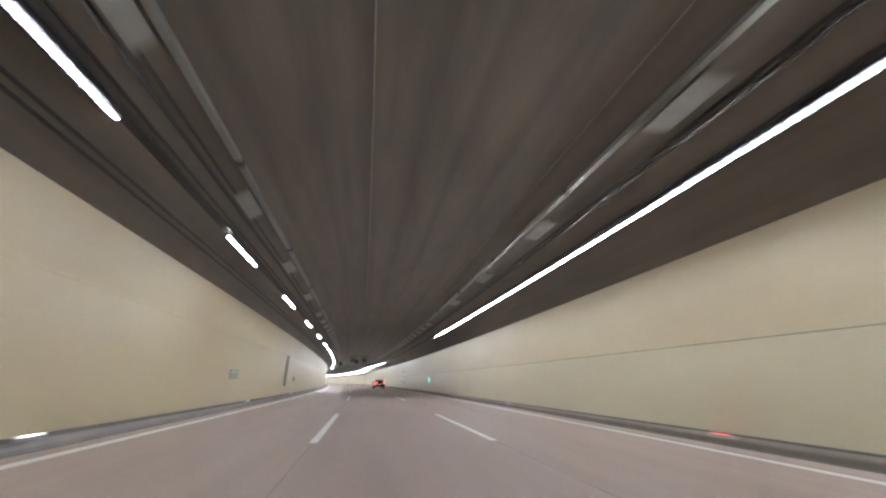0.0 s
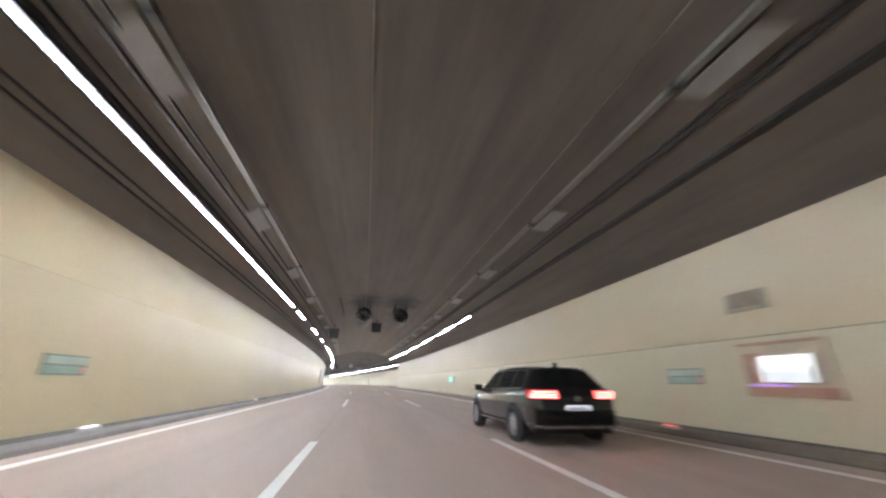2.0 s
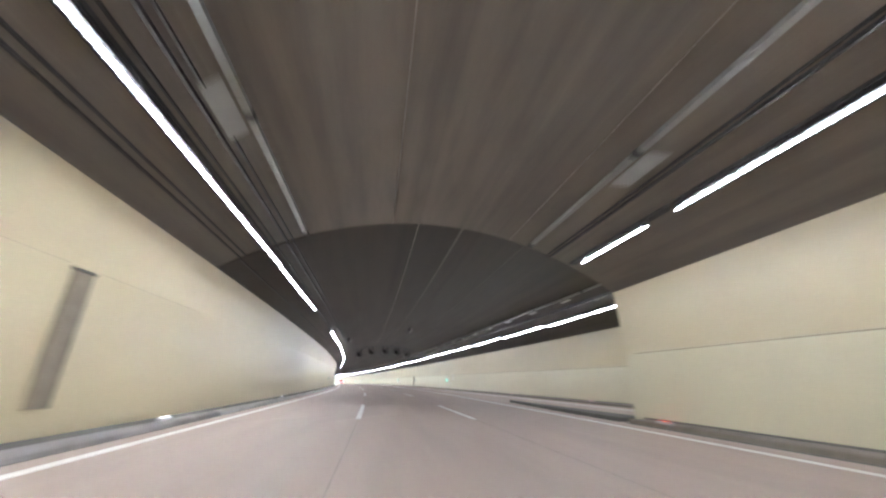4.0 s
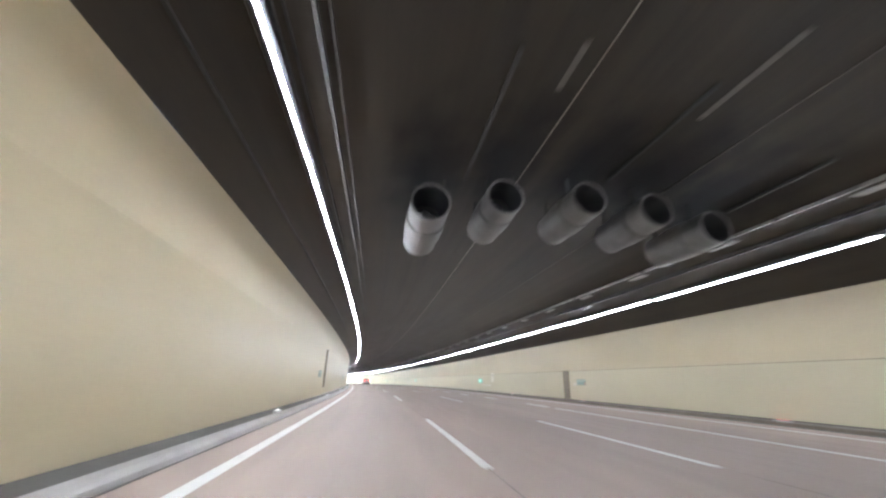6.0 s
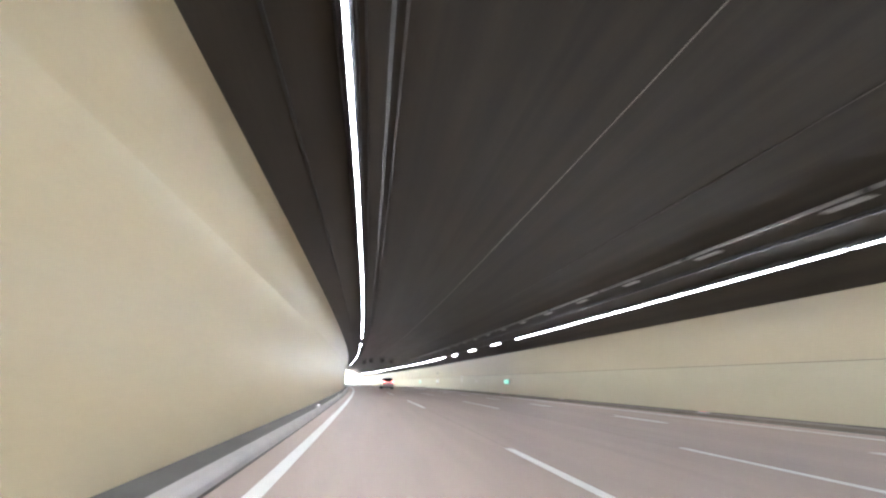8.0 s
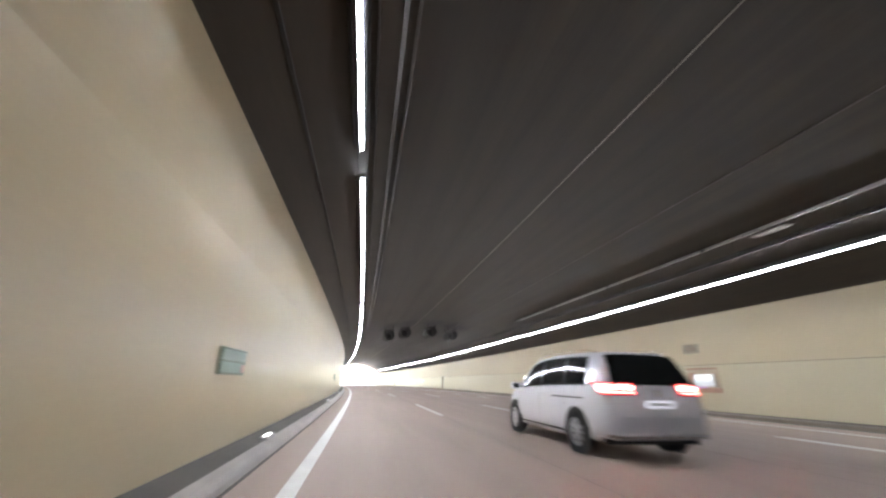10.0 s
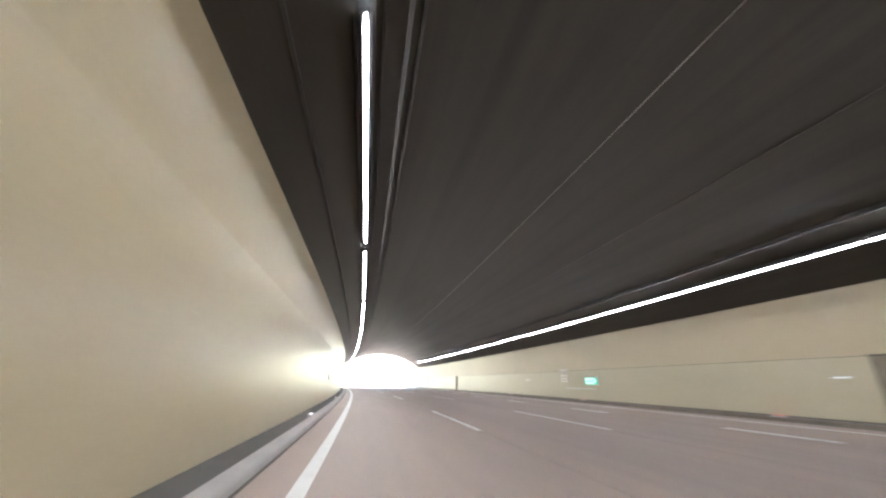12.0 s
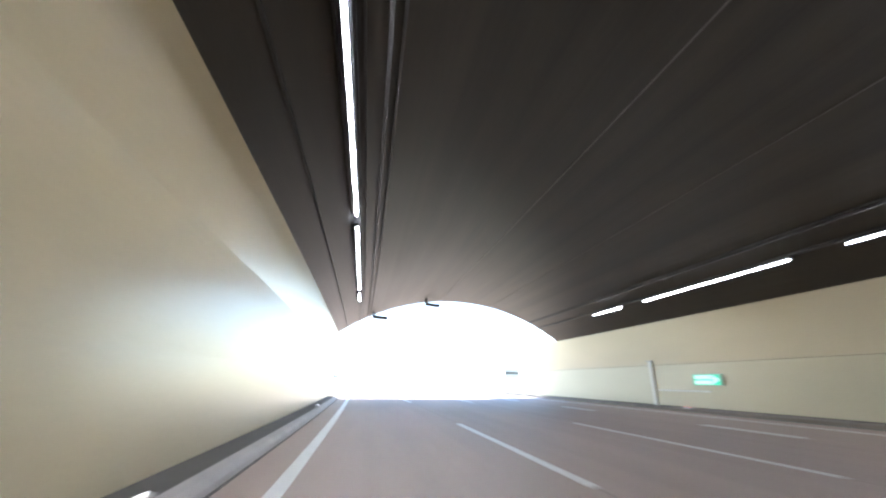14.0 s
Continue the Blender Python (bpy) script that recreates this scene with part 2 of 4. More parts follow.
def box(bm, x0, x1, y0, y1, z0, z1, bevel=0.0):
    made = bmesh.ops.create_cube(bm, size=1.0)
    vs = made["verts"]
    for v in vs:
        v.co = Vector((x0 + (v.co.x + 0.5) * (x1 - x0), y0 + (v.co.y + 0.5) * (y1 - y0), z0 + (v.co.z + 0.5) * (z1 - z0)))
    if bevel:
        es = list({e for v in vs for e in v.link_edges})
        bmesh.ops.bevel(bm, geom=es, offset=bevel, segments=2, affect="EDGES", profile=0.6)


def rect(u0, u1, z0, z1):
    return lambda s: [(u0, z0), (u1, z0), (u1, z1), (u0, z1)]


# ---- vault and walls ----
def build_ceiling(s0, s1):
    def profile(s):
        inner = [arch(s, i / 28) for i in range(29)]
        outer = [arch(s, i / 28, 0.6) for i in range(28, -1, -1)]
        return inner + outer
    bm = bmesh.new()
    sweep(bm, profile, s0, s1, 4.0)
    return bm


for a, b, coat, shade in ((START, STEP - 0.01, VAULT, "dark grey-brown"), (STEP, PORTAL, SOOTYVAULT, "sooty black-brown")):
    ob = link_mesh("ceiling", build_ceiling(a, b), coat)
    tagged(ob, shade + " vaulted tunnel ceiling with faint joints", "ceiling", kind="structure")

CREASE = 3.14


def left_face(s):
    """The left wall's outline: upright up to the crease, then leaning in to the vault."""
    return [(-1.25, -0.3), (-1.25, 0.2), (-1.30, 1.5), (-1.285, CREASE), (-1.07, TOP), (-1.7, TOP + 0.2), (-1.9, -0.3)]


wl = swept("wall_left", left_face, START, PORTAL + 3, LEFTWALL)
seam = swept("wall_joint_left", lambda s: [(-1.31, 3.10), (-1.283, 3.10), (-1.283, 3.112), (-1.31, 3.112)], START, STEP, LEFTJOINT)
tagged(seam, "faint horizontal joint along the left wall", "wall joint", kind="structure")
tagged(wl, "smooth tan-cream coated left tunnel wall with faint grime", "wall", kind="structure")
for k, a, b in ((1, START, STEP - 0.01), (2, STEP, PORTAL + 3)):
    low = swept("wall_right_%d" % k, lambda s: [(right_wall(s) + 0.2, -0.3), (right_wall(s) + 0.2, 0.15), (right_wall(s) + 0.23, 2.25), (right_wall(s) + 0.9, 2.25),
                                                (right_wall(s) + 0.9, -0.3)], a, b, LOWWALL)
    tagged(low, "grey-cream lower panels of the right tunnel wall", "wall", kind="structure")
    high = swept("wall_right_upper_%d" % k, lambda s: [(right_wall(s) + 0.23, 2.28), (right_wall(s), TOP), (right_wall(s) + 0.7, TOP + 0.2), (right_wall(s) + 0.9, 2.28)], a, b, WALL)
    tagged(high, "yellowish cream upper part of the right tunnel wall", "wall", kind="structure")
    gap = swept("wall_joint_%d" % k, lambda s: [(right_wall(s) + 0.245, 2.25), (right_wall(s) + 0.245, 2.28), (right_wall(s) + 0.88, 2.28), (right_wall(s) + 0.88, 2.25)], a, b, JOINT)
    tagged(gap, "dark horizontal joint between the wall's panels", "wall joint", kind="structure")
# the end wall where the tunnel widens, and the closing wall behind the camera
def cross_wall(name, s, pts, thick, coat, label):
    bm = bmesh.new()
    f0 = [bm.verts.new(at(s, u, z)) for u, z in pts]
    f1 = [bm.verts.new(at(s + thick, u, z)) for u, z in pts]
    bm.faces.new(f0)
    bm.faces.new(f1)
    for i in range(len(pts)):
        j = (i + 1) % len(pts)
        bm.faces.new((f0[i], f0[j], f1[j], f1[i]))
    return tagged(link_mesh(name, bm, coat), label, "wall", kind="structure")


narrow = [arch(STEP - 0.01, i / 28) for i in range(29)]
broad = [arch(STEP + 0.01, i / 28, 0.3) for i in range(28, -1, -1)]
cross_wall("wall_step_arch", STEP - 0.4, [(-1.07, TOP + 0.05)] + [(u, z + 0.05) for u, z in narrow[1:]] + [(20.2, TOP)] + broad, 0.39, VAULT, "dark painted arch where the tunnel widens")
cross_wall("wall_step", STEP - 0.4, [(13.22, TOP), (13.43, 2.28), (13.43, -0.3), (20.2, -0.3), (20.2, TOP - 0.004)], 0.39, WALL, "cream-coated end wall where the tunnel widens")
cross_wall("wall_back", START - 0.4, [(-1.9, -0.3), (14.4, -0.3)] + [arch(START, i / 28, 0.3) for i in range(28, -1, -1)], 0.4, CONCRETE, "plain grey concrete tunnel wall")

# ---- ground, road, kerbs ----
def road_profile(s):
    r = right_wall(s) + 0.5 if s < PORTAL + 3 else 18.5
    return [(-1.6, 0.0), (r, 0.0), (r, -0.25), (-1.6, -0.25)]


for a, b in ((START, STEP - 0.01), (STEP - 0.01, 1300.0)):
    tagged(swept("road", road_profile, a, b, ASPHALT, step=8.0), "pale worn asphalt carriageway", "road", kind="structure")
GRASS = material("grass_ground", (0.14, 0.15, 0.08), 0.9, spread=0.3, scale=0.05, fine=2)
low = min(at(s, 0, 0).z for s in range(-40, 1300, 20)) - 0.4
ground = bmesh.new()
c = at(500, 0, 0)
bmesh.ops.create_circle(ground, cap_ends=True, segments=64, radius=4500, matrix=Matrix.Translation((c.x, c.y, low)))
tagged(link_mesh("ground", ground, GRASS), "dry green ground outside the tunnel", "ground", kind="structure")
for side in (-1, 1):
    def bank(s, side=side):
        a, z = (-1.6 if side < 0 else 18.5), low - at(s, 0, 0).z
        return [(a, -0.02), (a + side * 3, -0.05), (a + side * (4 - 2 * z), z), (a, z)]
    tagged(swept("verge", bank, PORTAL + 1, 1290.0, GRASS, step=12.0), "grassy verge beside the open road", "verge", kind="structure")

walkway = swept("kerb_left", lambda s: [(-1.35, 0.0), (-0.82, 0.0), (-0.82, 0.15), (-1.35, 0.17)], START, PORTAL + 60, KERB)
tagged(walkway, "dark dirty concrete kerb along the left wall", "kerb", kind="structure")
STONE = 2.0
s0 = START
while s0 < PORTAL + 60:
    # kerbstones laid end to end, with a rounded upper edge
    swept("kerbstone", lambda s: [(-0.815, -0.05), (-0.58, -0.05), (-0.60, 0.07), (-0.63, 0.105), (-0.68, 0.13), (-0.815, 0.154)], s0 + 0.006, s0 + STONE - 0.006, GREYSTONE if s0 < STEP else KERBSTONE, walkway, step=2.0)
    s0 += STONE
tagged(swept("gutter_joint", rect(-0.58, -0.53, -0.05, 0.004), START, PORTAL + 60, KERB), "dark dirty joint along the kerbstones", "joint", kind="structure")
for a, b in ((START, STEP - 0.5), (STEP, PORTAL + 60)):
    tagged(swept("kerb_right", lambda s: [(right_wall(s) - 0.41, -0.05), (right_wall(s) + 0.3, -0.05), (right_wall(s) + 0.3, 0.15), (right_wall(s) - 0.38, 0.14), (right_wall(s) - 0.405, 0.115)], a, b, BROWNKERB),
           "dirty brown concrete kerb along the right wall", "kerb", kind="structure")
    tagged(swept("gutter_joint", lambda s: [(right_wall(s) - 0.50, -0.05), (right_wall(s) - 0.413, -0.05), (right_wall(s) - 0.413, 0.02), (right_wall(s) - 0.50, 0.004)], a, b, KERB),
           "dark dirty joint along the kerb", "joint", kind="structure")
    tagged(swept("wall_foot_joint", lambda s: [(right_wall(s) + 0.15, 0.14), (right_wall(s) + 0.21, 0.14), (right_wall(s) + 0.21, 0.2), (right_wall(s) + 0.17, 0.17)], a, b, KERB),
           "dark dirty joint at the foot of the wall", "joint", kind="structure")


# the kerbed nose between the carriageway and the joining road, past the wall's end
def nose(s):
    q = (s - STEP) / 12.0
    a, b = 12.75 + 0.5 * q * q, 14.2 - 0.7 * q
    return [(a, 0.0), (b, 0.0), (b, 0.12), (a + 0.03, 0.14)]


tagged(swept("traffic_island", nose, STEP - 0.02, STEP + 12.0, KERB, step=1.5), "dark kerbed nose past the end of the wall", "traffic island", kind="structure")


# ---- road markings ----
def marking(name, u, w, s0, s1, label):
    ob = swept(name, lambda s: [(u(s) - w / 2, -0.01), (u(s) + w / 2, -0.01), (u(s) + w / 2, 0.005), (u(s) - w / 2, 0.005)], s0, s1, PAINT)
    return tagged(ob, label, "road marking", kind="structure")


marking("edge_line_left", lambda s: float(np.interp(s, [150, 178, 203, 234, 256, 285, 309], [0.0, 0.28, 0.16, 0.06, -0.05, 0.06, 0.12])), 0.2, START, 700, "solid white edge line")
marking("edge_line_right", lambda s: 11.9, 0.2, START, 212, "solid white edge line")
marking("edge_line_outer", lambda s: right_wall(s) - 1.9, 0.2, STEP + 1, 700, "solid white edge line")
for u in (3.9, 7.8):
    tagged(swept("road_joint", lambda s, u=u: [(u - 0.015, -0.01), (u + 0.015, -0.01), (u + 0.015, 0.0025), (u - 0.015, 0.0025)], START, 640, TAR),
           "thin dark tarred joint under the lane line", "road joint", kind="structure")
DASH, PERIOD = 7.2, 18.9
for u, phase in ((3.9, 8.8), (7.8, 8.8)):
    k = -2
    while phase + k * PERIOD < 640:
        s0 = phase + k * PERIOD
        tagged(marking("lane_dash", lambda s, u=u: u, 0.16, s0, s0 + DASH, "white dash of a lane line"), group="dashes of the lane line")
        k += 1
s0 = 213.0
while s0 < 640:
    tagged(marking("merge_dash", lambda s: 11.95, 0.3, s0, s0 + 3.0, "broad white dash of a merging lane line"), group="dashes of the merging line")
    s0 += 9.0


# ---- lamps ----
def lamp(length, half):
    base = new("tunnel_light")
    bm = bmesh.new()
    box(bm, -0.11, 0.11, -length / 2, length / 2, 0.0, 0.12, 0.015)
    part("housing", bm, HOUSING, base)
    # unseen shield, added to keep the lamp's light off the upper wall
    bm = bmesh.new()
    box(bm, -0.06, -0.045, -length / 2, length / 2, -0.033, 0.0)
    part("shield", bm, HOUSING, base, "dark shield added to keep light off the wall")
    bm = bmesh.new()
    box(bm, -half, half, -length / 2 + 0.008, length / 2 - 0.008, -0.024, -0.002)
    part("diffuser", bm, LED, base, "glowing white LED strip")
    return tagged(base, "long white LED strip light under the vault", "tunnel light", "strip lights of the tunnel")


LAMPS = {}


def put_lamp(s, u, length, turn=0):
    z = arch_at(s, u, 0.16)
    a, b = -1.07, right_wall(s)
    lean = math.degrees(math.asin(max(-1, min(1, (u - (a + b) / 2) / 13.0)))) * 0.8
    m = spot(s, u, z, 0, -lean if turn else lean, turn)
    kind = (length, turn)
    if kind not in LAMPS:
        # the right row has the slimmer diffuser
        LAMPS[kind] = lamp(length, 0.013 if turn else 0.026)
        LAMPS[kind].matrix_basis = m
    else:
        copy_thing(LAMPS[kind], m)


def left_light(s):
    return 0.41


def right_light(s):
    return right_wall(s) - (1.72 if s < STEP else 1.65)


# left row, then right row: first start, last start, spacing and length of the lit lamps
for first, last, gap, length in ((-22.8, 46.0, 8.55, 3.05), (52.6, 53.0, 9.0, 3.3), (57.1, 80.0, 9.8, 9.7), (88.2, 105.5, 8.2, 3.0), (114.3, 151.0, 9.3, 9.2),
                                 (162.8, 280.0, 9.0, 8.96), (291.1, 319.0, 9.0, 3.0), (322.3, 330.0, 6.8, 6.7), (336.6, 450.0, 8.63, 7.7), (457.4, 458.0, 9.0, 1.8)):
    s = first
    while s <= last:
        put_lamp(s + length / 2, left_light(s), length)
        s += gap
for first, last, gap, length in ((-36.3, 27.0, 9.0, 8.98), (87.4, 88.0, 9.0, 2.9), (91.7, 128.0, 9.0, 7.3), (136.1, 137.0, 9.0, 3.3), (145.2, 281.0, 9.0, 8.96),
                                 (293.1, 312.0, 9.0, 3.0), (319.1, 425.0, 9.28, 9.26), (431.9, 432.0, 9.0, 7.5), (440.4, 442.0, 9.0, 6.4), (448.4, 450.0, 9.0, 7.3),
                                 (457.4, 459.0, 9.0, 2.7)):
    s = first
    while s <= last:
        put_lamp(s + length / 2, right_light(s + length / 2), length, 180)
        s += gap

# ---- fittings along the vault ----
def rail(name, u, drop, w, h, s0, s1, mat, label, category, step=4.0):
    def profile(s):
        x = u(s)
        z = arch_at(s, x, drop)
        return [(x - w / 2, z), (x + w / 2, z), (x + w / 2, z + h), (x - w / 2, z + h)]
    return tagged(swept(name, profile, s0, s1, mat, step=step), label, category)


DARKRAIL = material("blackened_rail", (0.035, 0.033, 0.032), 0.6, spread=0.3, scale=1.5)
SOOTSHADE = material("soot_and_shade_steel", (0.035, 0.034, 0.033), 0.7, spread=0.3, scale=3)
MORTAR = material("sooty_mortar", (0.12, 0.11, 0.095), 0.75, spread=0.35, scale=3)
FAINTSEAM = material("grimy_joint_filler", (0.24, 0.215, 0.19), 0.7, spread=0.3, scale=2)
SEAM = material("pale_joint_filler", (0.28, 0.255, 0.22), 0.7, spread=0.2, scale=2)


def lamp_rail(u, a, b):
    """The rail that carries a row of lamps: lengths butted end to end, with joint plates."""
    base = tagged(new("lamp_rail"), "blackened steel rail that carries the strip lights", "lamp rail", "lamp rails of the tunnel")
    s = a
    while s < b - 0.5:
        e = min(s + 9.0, b)

        def outline(s, w=0.26, low=0.05):
            x = u(s)
            z = arch_at(s, x, low)
            return [(x - w / 2, z), (x + w / 2, z), (x + w / 2, z + 0.08), (x - w / 2, z + 0.08)]
        swept("rail_length", outline, s + 0.02, e - 0.02, DARKRAIL, base)
        if e < b:
            swept("joint_plate", lambda s: outline(s, 0.3, 0.058), e - 0.1, e + 0.1, SOOTSHADE, base, label="sooty steel joint plate")
        s = e


SPANS = ((START, STEP - 0.02), (STEP + 0.02, PORTAL - 0.5))
for a, b in SPANS:
    mid = (a + b) / 2
    lamp_rail(left_light, a, b)
    lamp_rail(right_light, a, b)
    rail("cable", lambda s: 0.98, 0.07, 0.07, 0.07, a, b, DARKRAIL, "black cable clipped along the vault", "cable")
    rail("cable", lambda s: 1.16, 0.06, 0.05, 0.05, a, b, DARKRAIL, "thin black cable clipped along the vault", "cable")
    rail("cable", lambda s: -0.42, 0.05, 0.05, 0.05, a, b, DARKRAIL, "thin black cable beside the wall's upper edge", "cable")
    if a < STEP - 10:
        rail("cable", lambda s: -0.26, 0.05, 0.04, 0.05, a, b, DARKRAIL, "thin black cable beside the wall's upper edge", "cable")
    rail("cable", lambda s: 0.64, 0.05, 0.04, 0.05, a, b, DARKRAIL, "thin black cable beside the lamp rail", "cable")
    rail("cable", lambda s: right_wall(s) - 2.62, 0.05, 0.04, 0.05, a, b, DARKRAIL, "thin black cable clipped along the vault", "cable")
    rail("cable", lambda s: right_wall(s) - 2.5, 0.07, 0.07, 0.07, a, b, DARKRAIL, "black cable clipped along the vault", "cable")
    tagged(rail("ceiling_joint", lambda s: 4.55 if s < STEP else float(np.interp(s, [170, 196, 222, 240, 310], [5.6, 6.0, 6.2, 6.4, 6.55])), 0.02, 0.03, 0.04, a, b if b < 200 else 418.0, SEAM if a > 0 else FAINTSEAM, "thin pale joint line along the ceiling", "joint"), kind="structure")
    if a > 0:
        tagged(rail("ceiling_joint", lambda s: 6.55, 0.015, 0.05, 0.04, 418.02, b, MORTAR, "grimy joint line along the ceiling", "joint"), kind="structure")
        tagged(rail("ceiling_joint", lambda s: 7.55, 0.015, 0.1, 0.04, a, 190.0, MORTAR, "broad grimy joint band along the ceiling", "joint"), kind="structure")
    tagged(rail("ceiling_joint", lambda s: 9.05 + 1.8 * wide(s), 0.02, 0.02, 0.04, a, b, FAINTSEAM if a < STEP - 1 else MORTAR, "thin pale joint line along the ceiling", "joint"), kind="structure")

DUCTS = ((lambda s: 1.62, START, STEP - 0.02), (lambda s: right_wall(s) - 3.4, START, STEP - 0.02), (lambda s: right_wall(s) - 3.4, STEP + 0.02, 345.0))
for u, a, b in DUCTS:
    duct = tagged(new("cable_duct"), "long pale grey cable duct under the vault", "cable duct", "cable ducts of the vault")
    wide_duct = 0.15 if a < 0 else 0.07
    s = a
    while s < b - 0.5:
        e = min(s + 6.0, b)

        def length_outline(s, u=u, w=wide_duct):
            x = u(s)
            z = arch_at(s, x, 0.12)
            return [(x - w / 2, z), (x + w / 2, z), (x + w / 2, z + 0.1), (x - w / 2, z + 0.1)]

        def sleeve_outline(s, u=u, w=wide_duct + 0.02):
            x = u(s)
            z = arch_at(s, x, 0.13)
            return [(x - w / 2, z), (x + w / 2, z), (x + w / 2, z + 0.12), (x - w / 2, z + 0.12)]
        swept("duct_length", length_outline, s + 0.03, e - 0.03, DUCT, duct)
        swept("sleeve", sleeve_outline, e - 0.12, e + 0.12 if e < b else e, DARKRAIL, duct, label="dark joint sleeve")
        s = e


def duct_plate():
    base = new("duct_plate")
    bm = bmesh.new()
    for q, z in ((1, 0.0), (0.94, 0.05)):
        # a plate with its ends cut aslant
        for x, y in ((-0.2 * q, -0.62 * q), (0.2 * q, -0.8 * q), (0.2 * q, 0.62 * q), (-0.2 * q, 0.8 * q)):
            bm.verts.new((x, y, z))
    vs = list(bm.verts)
    bm.faces.new(vs[:4])
    bm.faces.new(vs[4:])
    for i in range(4):
        bm.faces.new((vs[i], vs[(i + 1) % 4], vs[4 + (i + 1) % 4], vs[4 + i]))
    part("plate", bm, material("pale_plate", (0.27, 0.262, 0.24), 0.45, spread=0.15, scale=2), base)
    for y in (-0.5, 0.5):
        bm = bmesh.new()
        box(bm, -0.03, 0.03, y - 0.03, y + 0.03, 0.05, 0.16, 0.005)
        part("bracket", bm, DARKRAIL, base)
    return tagged(base, "pale grey cover plate hung at the cable duct", "cover plate", "cover plates along the duct")


PLATE = None
for u, out, a, b, gap in ((DUCTS[0][0], -0.28, 4.0, 29.0, 5.9), (DUCTS[0][0], -0.28, 31.2, 58.0, 2.8), (DUCTS[0][0], -0.28, 62.9, 139.0, 5.9),
                          (DUCTS[1][0], 0.28, 4.4, 28.0, 5.95), (DUCTS[1][0], 0.28, 31.8, 58.0, 2.75), (DUCTS[1][0], 0.28, 61.2, 139.5, 6.1),
                          (DUCTS[2][0], 0.16, 144.0, 326.0, 4.5)):
    s = a
    while s < b:
        x = u(s) + out
        m = spot(s, x, arch_at(s, x, 0.17), 0, 16 if x > 5 else -20, 0)
        if a > STEP:
            m = m @ Matrix.Diagonal((0.4, 0.75, 1, 1))
        if PLATE is None:
            PLATE = duct_plate()
            PLATE.matrix_basis = m
        else:
            copy_thing(PLATE, m)
        s += gap


# ---- jet fans ----
def ring_tube(bm, profile, n=28, axis="y"):
    """Turns the outline [(along, radius), ...] round the y axis."""
    rings = []
    for y, r in profile:
        rings.append([bm.verts.new((r * math.cos(2 * math.pi * i / n), y, r * math.sin(2 * math.pi * i / n))) for i in range(n)])
    for a, b in zip(rings, rings[1:]):
        for i in range(n):
            j = (i + 1) % n
            bm.faces.new((a[i], a[j], b[j], b[i]))
    return rings


FANBODY = material("dusty_fan_steel", (0.155, 0.147, 0.137), 0.5, metal=0.2, spread=0.25, scale=1.5, fine=25, stain=(0.09, 0.083, 0.075), stain_amount=0.5)
# a darker copy of the fan steel, for the last row
FANDARK = material("dark_toned_fan_steel", (0.07, 0.066, 0.06), 0.6, spread=0.25, scale=1.5, fine=25, stain=(0.04, 0.037, 0.034), stain_amount=0.5)
MOUTH = material("sooty_fan_mouth", (0.035, 0.034, 0.033), 0.7, spread=0.3, scale=3)


def jet_fan(coat, state):
    base = new("jet_fan")
    bm = bmesh.new()
    ring_tube(bm, [(-1.75, 0.50), (-1.75, 0.56), (-0.62, 0.56), (-0.60, 0.60), (0.60, 0.60), (0.62, 0.56), (1.75, 0.56), (1.75, 0.50), (0.3, 0.46)])
    part("casing", bm, coat, base)
    bm = bmesh.new()
    ring_tube(bm, [(-1.75, 0.50), (-1.2, 0.47), (-0.3, 0.46)])
    part("silencer_mouth", bm, MOUTH, base, "dusty dark inlet mouth")
    bm = bmesh.new()
    ring_tube(bm, [(-0.75, 0.02), (-0.72, 0.12), (-0.6, 0.17), (0.4, 0.17)], 16)
    part("hub", bm, SOOTSHADE, base)
    for i in range(8):
        bm = bmesh.new()
        box(bm, 0.15, 0.45, -0.03, 0.03, -0.07, 0.07)
        bmesh.ops.transform(bm, matrix=Matrix.Rotation(i * math.pi / 4, 4, "Y") @ Matrix.Rotation(0.6, 4, "X"), verts=bm.verts)
        part("blade", bm, SOOTSHADE, base)
    for y in (-1.1, 1.1):
        for x in (-0.42, 0.42):
            bm = bmesh.new()
            box(bm, x - 0.03, x + 0.03, y - 0.05, y + 0.05, 0.36, 1.0, 0.006)
            part("hanger", bm, SOOTSHADE, base)
    return tagged(base, state + " steel jet fan with sooty mouth hung under the vault", "jet fan", "jet fans of the tunnel")


for s, us in FANS:
    FAN = None
    for u in us:
        m = spot(s - 0.25, u, arch_at(s, u, 0.87)) @ Matrix.Diagonal((1, 0.86, 1, 1))
        if FAN is None:
            FAN = jet_fan(FANDARK if s > 300 else FANBODY, "dark-toned" if s > 300 else "dusty grey")
            FAN.matrix_basis = m
        else:
            copy_thing(FAN, m)


# feed cables of the fans, and pale repair strips on the vault before them
for s0, s1, u in ((88.5, 95.0, 2.9), (196.5, 201.2, 4.25), (197.0, 201.0, 8.9), (198.0, 201.0, 13.0)):
    rail("fan_cable", lambda s, u=u: u, 0.06, 0.09, 0.08, s0, s1, SOOTSHADE, "sooty feed cable of a jet fan along the vault", "cable", step=1.0)
for s0, s1, u, w in ((195.6, 198.0, 9.37, 0.16), (196.4, 197.6, 5.5, 0.14), (192.4, 194.6, 7.6, 0.1)):
    tagged(rail("repair_strip", lambda s, u=u: u, 0.012, w, 0.03, s0, s1, MORTAR, "pale mortar repair strip on the sooty vault", "repair strip", step=1.0), kind="structure")


